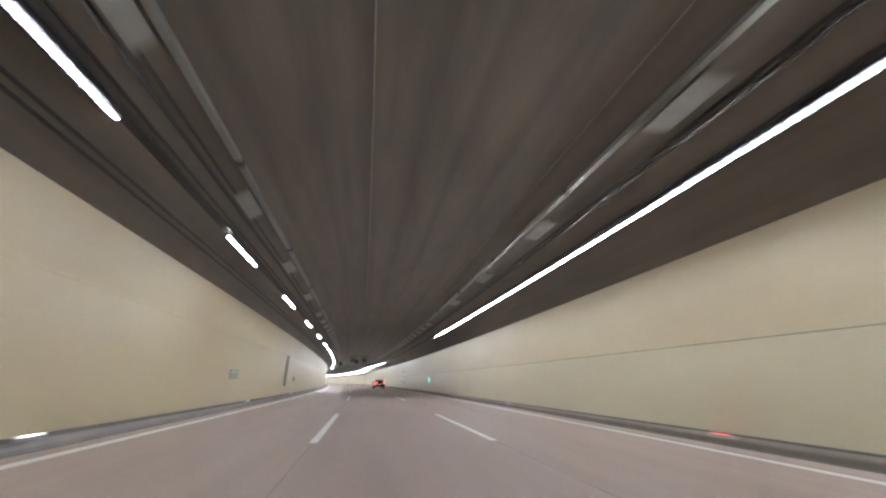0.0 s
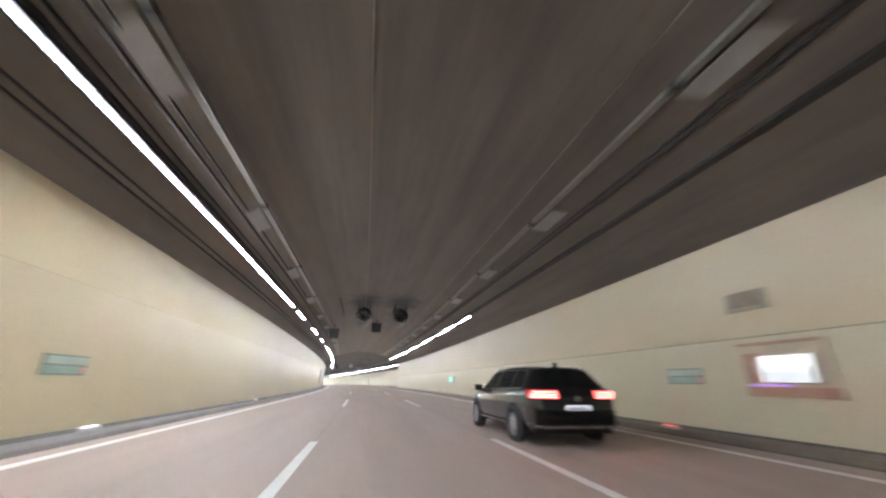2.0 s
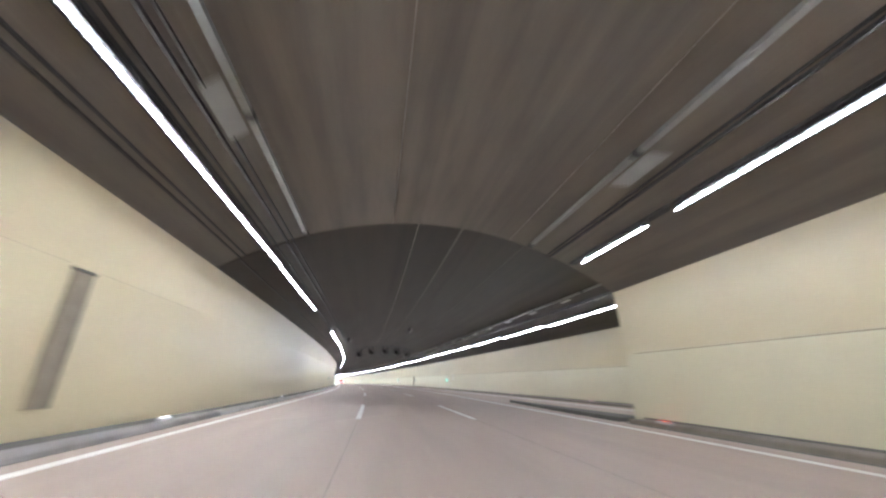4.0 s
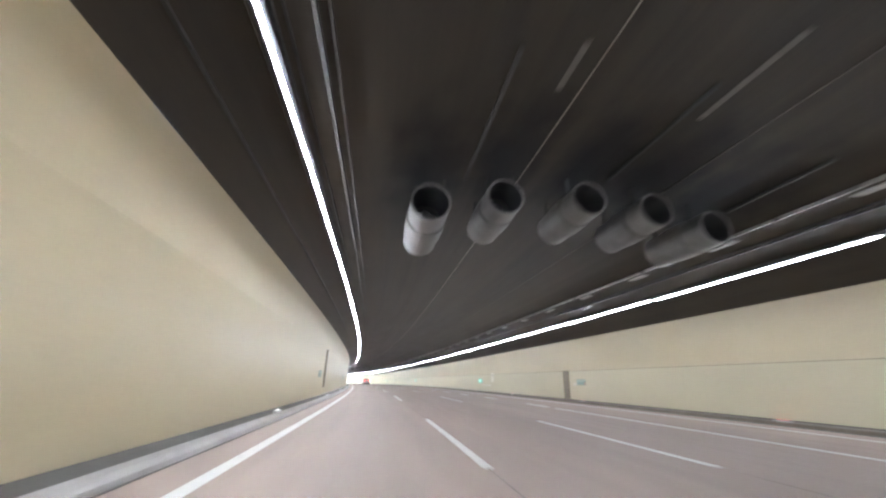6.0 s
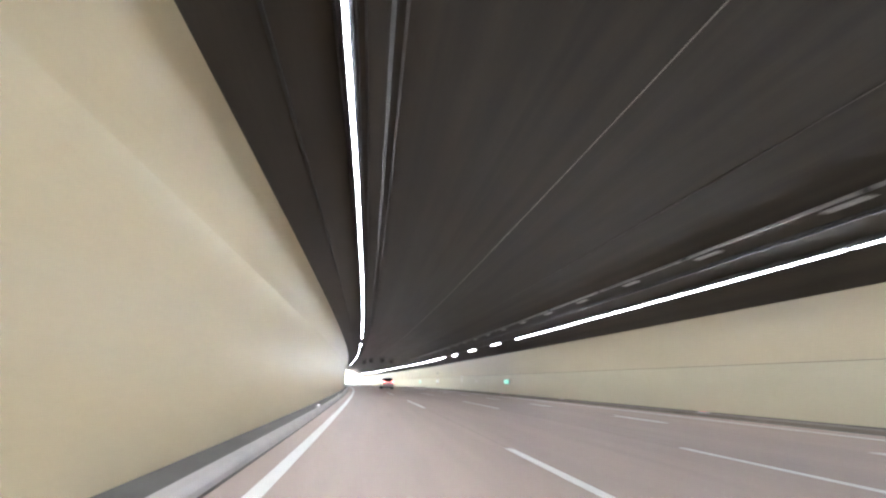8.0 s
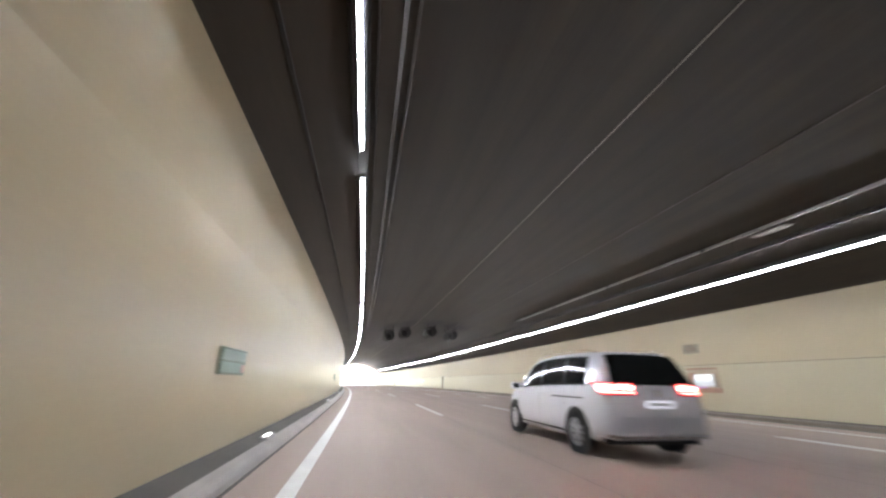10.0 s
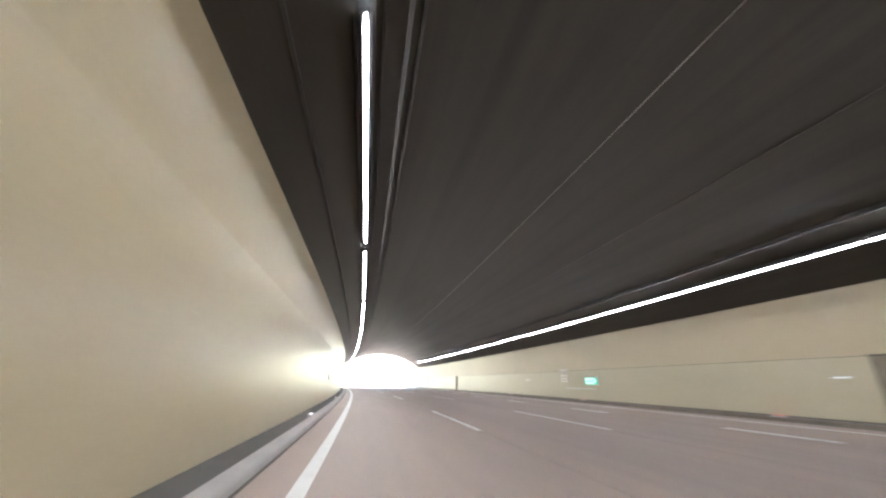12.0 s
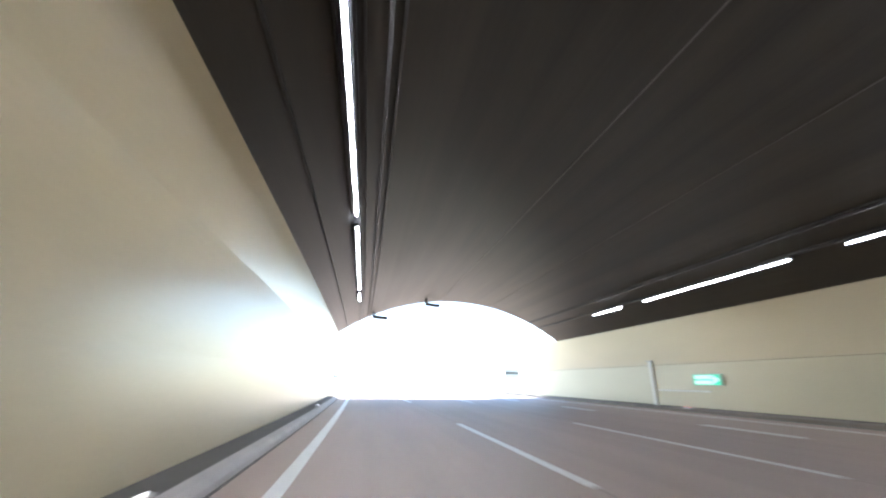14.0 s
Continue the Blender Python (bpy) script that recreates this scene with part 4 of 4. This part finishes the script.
class Shape:
    """A car body's outline: tables over y (0 at the rear end) of the top line, waist line, half widths and underside."""

    def __init__(self, length, top, waist, half, roof, under):
        self.length, self.tables = length, (top, waist, half, roof, under)

    def read(self, k, y):
        t = self.tables[k]
        return float(np.interp(y, [a for a, _ in t], [b for _, b in t]))

    def smooth(self, k, y):
        return sum(self.read(k, y + d) * w for d, w in ((-0.06, 0.25), (0.0, 0.5), (0.06, 0.25)))

    def ring(self, y):
        top, waist, w, wr, zb = [self.smooth(k, y) for k in range(5)]
        waist = min(waist, top - 0.05)
        wr = min(wr, 0.93 * w)
        low = zb + 0.25
        return [(0, zb), (0.8 * w, zb), (0.95 * w, zb + 0.05), (0.995 * w, min(low, waist - 0.15)), (w, (low + waist) / 2), (0.985 * w, waist - 0.07), (0.95 * w, waist),
                ((0.95 * w + wr) / 2 + 0.012, (waist + top - 0.06) / 2), (wr, top - 0.06), (0.8 * wr, top - 0.015), (0.4 * wr, top - 0.003), (0, top)]

    def side(self, y, v, out=0.0):
        """A point of the side glass's surface: v from the waist, 0, to the roof's edge, 1."""
        r = self.ring(y)
        a, m, b = Vector(r[6]), Vector(r[7]), Vector(r[8])
        p = a.lerp(m, v * 2) if v < 0.5 else m.lerp(b, v * 2 - 1)
        return Vector((p.x + out, y, p.y + out * 0.35))

    def body(self):
        bm = bmesh.new()
        n = 64
        rings = []
        for i in range(n + 1):
            q = i / n
            y = self.length * (0.5 - 0.5 * math.cos(math.pi * q)) * 0.4 + self.length * q * 0.6
            r = self.ring(y)
            pts = r + [(-x, z) for x, z in r[-2:0:-1]]
            rings.append([bm.verts.new((x, y, z)) for x, z in pts])
        k = len(rings[0])
        for a, b in zip(rings, rings[1:]):
            for i in range(k):
                j = (i + 1) % k
                bm.faces.new((a[i], a[j], b[j], b[i]))
        bm.faces.new(rings[0])
        bm.faces.new(rings[-1])
        return bm

    def side_glass(self, sign, y0, y1, v0=0.1, v1=0.9, out=0.008):
        """A pane between the lines y0(v) and y1(v)."""
        bm = bmesh.new()
        nu, nv = 8, 5
        sheets = []
        for o in (out, out - 0.006):
            g = []
            for j in range(nv + 1):
                v = v0 + (v1 - v0) * j / nv
                row = []
                for i in range(nu + 1):
                    y = y0(v) + (y1(v) - y0(v)) * i / nu
                    p = self.side(y, v, o)
                    row.append(bm.verts.new((sign * p.x, p.y, p.z)))
                g.append(row)
            sheets.append(g)
        for g in sheets:
            for j in range(nv):
                for i in range(nu):
                    bm.faces.new((g[j][i], g[j][i + 1], g[j + 1][i + 1], g[j + 1][i]))
        return bm

    def cross_glass(self, y0, y1, wide0, wide1, out=0.008):
        """A windscreen or rear window on the top line from y0 to y1."""
        bm = bmesh.new()
        nu, nv = 10, 8
        for o in (out, out - 0.006):
            g = []
            for j in range(nv + 1):
                y = y0 + (y1 - y0) * j / nv
                d = (self.smooth(0, y + 0.02) - self.smooth(0, y - 0.02)) / 0.04
                nrm = Vector((0, -d, 1)).normalized()
                half = wide0 + (wide1 - wide0) * j / nv
                row = []
                for i in range(nu + 1):
                    x = half * (2 * i / nu - 1)
                    z = self.smooth(0, y) - 0.015 * (x / max(self.smooth(3, y) * 0.8, 0.1)) ** 2
                    row.append(bm.verts.new(Vector((x, y, z)) + nrm * o))
                g.append(row)
            for j in range(nv):
                for i in range(nu):
                    bm.faces.new((g[j][i], g[j][i + 1], g[j + 1][i + 1], g[j + 1][i]))
        return bm


def wheel(parent, x, y, r, width, spokes):
    hub = new("wheel")
    hub.parent = parent
    hub.location = (x, y, r)
    sign = 1 if x > 0 else -1
    hub.rotation_euler = (0, 0, -sign * math.pi / 2)
    w = width / 2
    bm = bmesh.new()
    ring_tube(bm, [(w * 0.8, r * 0.66), (w, r * 0.72), (w, r * 0.93), (w * 0.7, r), (-w * 0.7, r), (-w, r * 0.93), (-w, r * 0.72), (-w * 0.8, r * 0.66)], 36)
    part("tyre", bm, RUBBER, hub)
    bm = bmesh.new()
    ring_tube(bm, [(w * 0.8, r * 0.67), (w * 0.9, r * 0.65), (w * 0.75, r * 0.60), (-w * 0.8, r * 0.58)], 36)
    ring_tube(bm, [(w * 0.72, 0.01), (w * 0.74, r * 0.16), (w * 0.6, r * 0.2)], 20)
    for i in range(spokes):
        before = set(bm.verts)
        box(bm, r * 0.12, r * 0.62, w * 0.5, w * 0.74, -r * 0.055, r * 0.055)
        bmesh.ops.transform(bm, matrix=Matrix.Rotation(2 * math.pi * i / spokes, 4, "Y"), verts=[v for v in bm.verts if v not in before])
    part("rim", bm, ALLOY, hub, "silver alloy rim")
    bm = bmesh.new()
    ring_tube(bm, [(w * 0.3, 0.01), (w * 0.32, r * 0.6)], 24)
    part("brake_disc", bm, SOOTSHADE, hub)
    return hub


def build_car(name, shape, paint, panes, rear, screen, axles, radius, light, bars, plate, label, category, rails, mirror):
    car = new(name)
    part("body", shape.body(), paint, car, smooth=True)
    for sign in (-1, 1):
        first, last_pane = panes[0], panes[-1]
        part("window_band", shape.side_glass(sign, lambda v: first[0](v) - 0.03, lambda v: last_pane[1](v) + 0.03, 0.06, 0.94, 0.004), PLASTIC, car, "black window surround")
        for y0, y1 in panes:
            part("side_window", shape.side_glass(sign, y0, y1), DARKGLASS, car, "dark tinted glass", smooth=True)
    part("rear_window", shape.cross_glass(*rear), DARKGLASS, car, "dark tinted glass")
    part("windscreen", shape.cross_glass(*screen), DARKGLASS, car, "dark glass")
    w = shape.smooth(2, shape.length / 2)
    for y in axles:
        for sign in (-1, 1):
            x = sign * (shape.smooth(2, y) - 0.5)
            # flat dark disc on the body side, standing for the arch's shaded hollow
            bm = bmesh.new()
            ring_tube(bm, [(-0.02, radius + 0.07), (0.012, radius + 0.07), (0.014, radius + 0.045), (0.004, radius * 0.9), (0.0, 0.02)], 32)
            bmesh.ops.transform(bm, matrix=Matrix.Translation((sign * shape.smooth(2, y), y, radius + 0.01)) @ Matrix.Rotation(-sign * math.pi / 2, 4, "Z"), verts=bm.verts)
            part("wheel_arch", bm, SOOTSHADE, car, "dark disc for the shaded hollow of the wheel arch")
            wheel(car, sign * (shape.smooth(2, y) - 0.068), y, radius, 0.22, 10)
    # tail lights: lens across the corner with lit bars
    z0, z1, inner, outer, wrap = light
    for sign in (-1, 1):
        bm = bmesh.new()
        nu, nv = 10, 3
        g = []
        for j in range(nv + 1):
            z = z0 + (z1 - z0) * j / nv
            row = []
            for i in range(nu + 1):
                q = i / nu
                if q < 0.55:
                    x = inner + (outer - inner) * q / 0.55
                    y = rear_face(shape, z, x) - 0.012
                else:
                    y = rear_face(shape, z, outer) - 0.012 + wrap * (q - 0.55) / 0.45
                    x = max(outer, shape.smooth(2, y) * 0.985) + 0.012
                row.append(bm.verts.new((sign * x, y, z)))
            g.append(row)
        for j in range(nv):
            for i in range(nu):
                bm.faces.new((g[j][i], g[j][i + 1], g[j + 1][i + 1], g[j + 1][i]))
        bmesh.ops.solidify(bm, geom=list(bm.faces), thickness=0.02)
        lens = part("tail_light", bm, REDLENS, car, "lit red tail light")
        for up, reach, thick, glow in bars:
            bm = bmesh.new()
            z = z0 + (z1 - z0) * up
            last = None
            for i in range(nu + 1):
                q = i / nu * reach
                if q < 0.55:
                    x = inner + 0.03 + (outer - inner - 0.03) * q / 0.55
                    y = rear_face(shape, z, x) - 0.02
                else:
                    y = rear_face(shape, z, outer) - 0.02 + wrap * (q - 0.55) / 0.45
                    x = max(outer, shape.smooth(2, y) * 0.985) + 0.02
                a = bm.verts.new((sign * x, y, z - thick))
                b = bm.verts.new((sign * x, y, z + thick))
                if last:
                    bm.faces.new((last[0], a, b, last[1]))
                last = (a, b)
            bmesh.ops.solidify(bm, geom=list(bm.faces), thickness=0.008)
            part("light_bar", bm, glow, lens, "glowing red light bar")
    # plate, badge, bumper trim
    zp = plate
    y = min(rear_face(shape, zp, 0.0), rear_face(shape, zp + 0.1, 0.0)) - 0.012
    bm = bmesh.new()
    box(bm, -0.26, 0.26, y - 0.012, y, zp - 0.055, zp + 0.055, 0.004)
    number = part("number_plate", bm, PLATEGLOW, car, "white number plate")
    bm = bmesh.new()
    box(bm, -0.2, 0.2, y - 0.016, y - 0.012, zp - 0.025, zp + 0.025)
    part("plate_bar", bm, material("plate_grey", (0.55, 0.56, 0.6), 0.5), number)
    bm = bmesh.new()
    box(bm, -0.34, 0.34, y - 0.004, y + 0.05, zp - 0.09, zp + 0.09, 0.02)
    part("plate_recess", bm, paint, car)
    bm = bmesh.new()
    ring_tube(bm, [(-0.012, 0.02), (-0.012, 0.05), (0.02, 0.055)], 20)
    yb = rear_face(shape, zp + 0.17, 0.0)
    bmesh.ops.transform(bm, matrix=Matrix.Translation((0, yb, zp + 0.17)), verts=bm.verts)
    part("badge", bm, CHROME, car, "plain chrome badge disc")
    for z, h, mat, pname in ((0.53, 0.24, paint, "bumper"), (0.36, 0.045, CHROME, "bumper_trim"), (0.27, 0.1, PLASTIC, "bumper_lip")):
        bm = bmesh.new()
        last = None
        for i in range(25):
            x = 0.96 * (2 * i / 24 - 1) * shape.smooth(2, 0.25)
            yy = rear_face(shape, z, abs(x)) - (0.05 if pname != 'bumper_trim' else 0.075)
            a, b = bm.verts.new((x, yy, z - h / 2)), bm.verts.new((x, yy, z + h / 2))
            if last:
                bm.faces.new((last[0], a, b, last[1]))
            last = (a, b)
        bmesh.ops.solidify(bm, geom=list(bm.faces), thickness=0.045 if pname == "bumper" else 0.03)
        part(pname, bm, mat, car)
    for sign in (-1, 1):
        # sill trim, door handles, mirror, roof rail
        bm = bmesh.new()
        box(bm, sign * w - 0.012, sign * w + 0.012, axles[0] + radius + 0.12, axles[1] - radius - 0.12, 0.30, 0.335, 0.005)
        part("sill_trim", bm, CHROME if paint == BLACKPAINT else PLASTIC, car)
        for y in mirror[1]:
            zh = shape.smooth(1, y) - 0.11
            bm = bmesh.new()
            box(bm, sign * (w * 0.985) - 0.02, sign * (w * 0.985) + 0.035, y - 0.11, y + 0.11, zh - 0.015, zh + 0.018, 0.01)
            part("door_handle", bm, paint, car)
        ym = mirror[0]
        zm = shape.smooth(1, ym) + 0.06
        bm = bmesh.new()
        box(bm, sign * (w + 0.10) - 0.11, sign * (w + 0.10) + 0.11, ym - 0.05, ym + 0.09, zm - 0.07, zm + 0.09, 0.04)
        box(bm, sign * (w - 0.03) - 0.06, sign * (w - 0.03) + 0.06, ym, ym + 0.06, zm - 0.08, zm - 0.03, 0.01)
        m = part("door_mirror", bm, paint, car)
        bm = bmesh.new()
        box(bm, sign * (w + 0.10) - 0.085, sign * (w + 0.10) + 0.085, ym - 0.056, ym - 0.05, zm - 0.05, zm + 0.07)
        part("mirror_glass", bm, DARKGLASS, m)
        bm = bmesh.new()
        last = None
        for i in range(21):
            y = rails[0] + (rails[1] - rails[0]) * i / 20
            x = sign * (shape.smooth(3, y) * 0.97)
            z = shape.smooth(0, y) - 0.02 + 0.035 * min(1, i / 2, (20 - i) / 2)
            quad = [bm.verts.new((x + dx, y, z + dz)) for dx, dz in ((-0.015, -0.012), (0.015, -0.012), (0.015, 0.016), (-0.015, 0.016))]
            if last:
                for a in range(4):
                    b = (a + 1) % 4
                    bm.faces.new((last[a], last[b], quad[b], quad[a]))
            last = quad
        part("roof_rail", bm, CHROME, car, "bright metal roof rail")
        # door gaps
        for y in mirror[2]:
            bm = bmesh.new()
            rows_ = []
            for j in range(9):
                z = 0.36 + (shape.smooth(1, y) - 0.02 - 0.36) * j / 8
                r = shape.ring(y)
                xs = float(np.interp(z, [p[1] for p in r[2:7]], [p[0] for p in r[2:7]]))
                rows_.append([bm.verts.new((sign * (xs + 0.003), y + d, z)) for d in (-0.004, 0.004)])
            for a, b in zip(rows_, rows_[1:]):
                bm.faces.new((a[0], a[1], b[1], b[0]))
            part("door_gap", bm, SOOTSHADE, car)
    return tagged(car, label, category)


def rear_face(shape, z, x):
    """The y of the rear end's surface at the height z and the half width x."""
    lo, hi = 0.0, 1.2
    for _ in range(22):
        mid = (lo + hi) / 2
        r = shape.ring(mid)
        inside = z <= r[-1][1] and z >= r[0][1]
        if inside:
            zs = [p[1] for p in r[2:10]]
            xs = [p[0] for p in r[2:10]]
            inside = x <= float(np.interp(z, zs, xs)) if z < r[9][1] else x <= 0.8 * r[8][0]
        if inside:
            hi = mid
        else:
            lo = mid
    return hi


ESTATE = Shape(4.77,
               [(0, 0.80), (0.04, 0.98), (0.10, 1.06), (0.30, 1.24), (0.50, 1.41), (0.62, 1.455), (1.2, 1.49), (2.2, 1.505), (2.7, 1.48), (3.0, 1.41), (3.35, 1.22), (3.75, 1.01),
                (4.2, 0.95), (4.55, 0.83), (4.72, 0.68), (4.77, 0.58)],
               [(0, 0.72), (0.05, 0.92), (0.15, 1.0), (0.6, 1.01), (2.0, 0.97), (3.4, 0.93), (4.0, 0.88), (4.6, 0.7)],
               [(0, 0.70), (0.05, 0.80), (0.15, 0.86), (0.4, 0.90), (1.0, 0.915), (3.6, 0.915), (4.2, 0.88), (4.55, 0.78), (4.77, 0.60)],
               [(0, 0.66), (0.5, 0.60), (1.5, 0.63), (2.7, 0.62), (3.4, 0.70), (3.8, 0.80), (4.77, 0.6)],
               [(0, 0.34), (0.3, 0.24), (0.8, 0.2), (4.0, 0.2), (4.6, 0.22), (4.77, 0.3)])
estate = build_car("black_estate_car", ESTATE, BLACKPAINT,
                   [(lambda v: 0.62 + 0.22 * v, lambda v: 1.26), (lambda v: 1.32, lambda v: 2.22), (lambda v: 2.28, lambda v: 3.42 - 0.62 * v)],
                   (0.13, 0.50, 0.62, 0.5), (3.70, 2.98, 0.66, 0.52), (1.03, 3.86), 0.33, (0.85, 1.01, 0.37, 0.80, 0.26), ((0.18, 0.86, 0.009, REDLIT), (0.45, 0.8, 0.008, REDLIT), (0.74, 0.62, 0.009, REDLIT)), 0.68,
                   "black estate car with lit red tail lights in the lane", "car", (0.75, 2.7), (3.3, (1.45, 2.5), (1.29, 2.25, 3.35)))
estate.matrix_basis = spot(71.25, 9.17, 0.006) @ Matrix.Scale(1.07, 4)

MPV = Shape(4.85,
            [(0, 0.95), (0.03, 1.06), (0.10, 1.20), (0.22, 1.45), (0.34, 1.64), (0.48, 1.70), (1.2, 1.735), (2.2, 1.74), (2.8, 1.70), (3.2, 1.58), (3.6, 1.34), (4.0, 1.10),
             (4.4, 1.0), (4.65, 0.88), (4.80, 0.70), (4.85, 0.6)],
            [(0, 0.86), (0.06, 1.04), (0.2, 1.08), (0.6, 1.08), (2.0, 1.06), (3.6, 1.0), (4.2, 0.92), (4.7, 0.74)],
            [(0, 0.78), (0.05, 0.86), (0.15, 0.91), (0.4, 0.94), (1.0, 0.95), (3.6, 0.95), (4.2, 0.91), (4.6, 0.80), (4.85, 0.60)],
            [(0, 0.74), (0.4, 0.69), (1.5, 0.73), (2.7, 0.71), (3.5, 0.74), (4.0, 0.82), (4.85, 0.6)],
            [(0, 0.36), (0.3, 0.26), (0.8, 0.2), (4.0, 0.2), (4.6, 0.22), (4.85, 0.3)])
mpv = build_car("silver_mpv", MPV, SILVERPAINT,
                [(lambda v: 0.66 + 0.10 * v, lambda v: 1.42), (lambda v: 1.46, lambda v: 2.42), (lambda v: 2.47, lambda v: 3.75 - 0.72 * v)],
                (0.07, 0.37, 0.78, 0.66), (3.96, 3.02, 0.72, 0.6), (0.98, 3.9), 0.335, (0.97, 1.17, 0.42, 0.86, 0.15), ((0.22, 0.8, 0.014, REDLIT), (0.52, 0.86, 0.04, BRAKELIT), (0.82, 0.7, 0.012, REDLIT)), 0.84,
                "silver-white people carrier with lit red tail lights in the lane", "car", (0.6, 2.9), (3.55, (2.3, 2.62), (1.44, 2.45, 3.6)))
mpv.matrix_basis = spot(321.1, 5.96, 0.006) @ Matrix.Scale(1.075, 4)
for side in (-1, 1):
    for y0, y1, drop, mat in ((0.72, 1.85, 0.17, PLASTIC),):
        strip = bmesh.new()
        x = side * 0.945
        box(strip, x - 0.012, x + 0.012, y0, y1, MPV.smooth(1, 1.2) - drop - 0.012, MPV.smooth(1, 1.2) - drop + 0.012, 0.004)
        part("door_track", strip, mat, mpv, "dark sliding door track")
for side in (-1, 1):
    # bright strip under the estate's side windows
    strip = bmesh.new()
    last = None
    for i in range(15):
        y = 0.7 + 2.6 * i / 14
        p = ESTATE.side(y, 0.04, 0.008)
        a, b = strip.verts.new((side * p.x, y, p.z - 0.012)), strip.verts.new((side * p.x, y, p.z + 0.012))
        if last:
            strip.faces.new((last[0], a, b, last[1]))
        last = (a, b)
    bmesh.ops.solidify(strip, geom=list(strip.faces), thickness=0.008)
    part("window_trim", strip, CHROME, estate, "bright window trim")
fin = bmesh.new()
box(fin, -0.02, 0.02, 0.72, 0.9, 1.45, 1.55, 0.015)
part("roof_fin", fin, BLACKPAINT, estate)
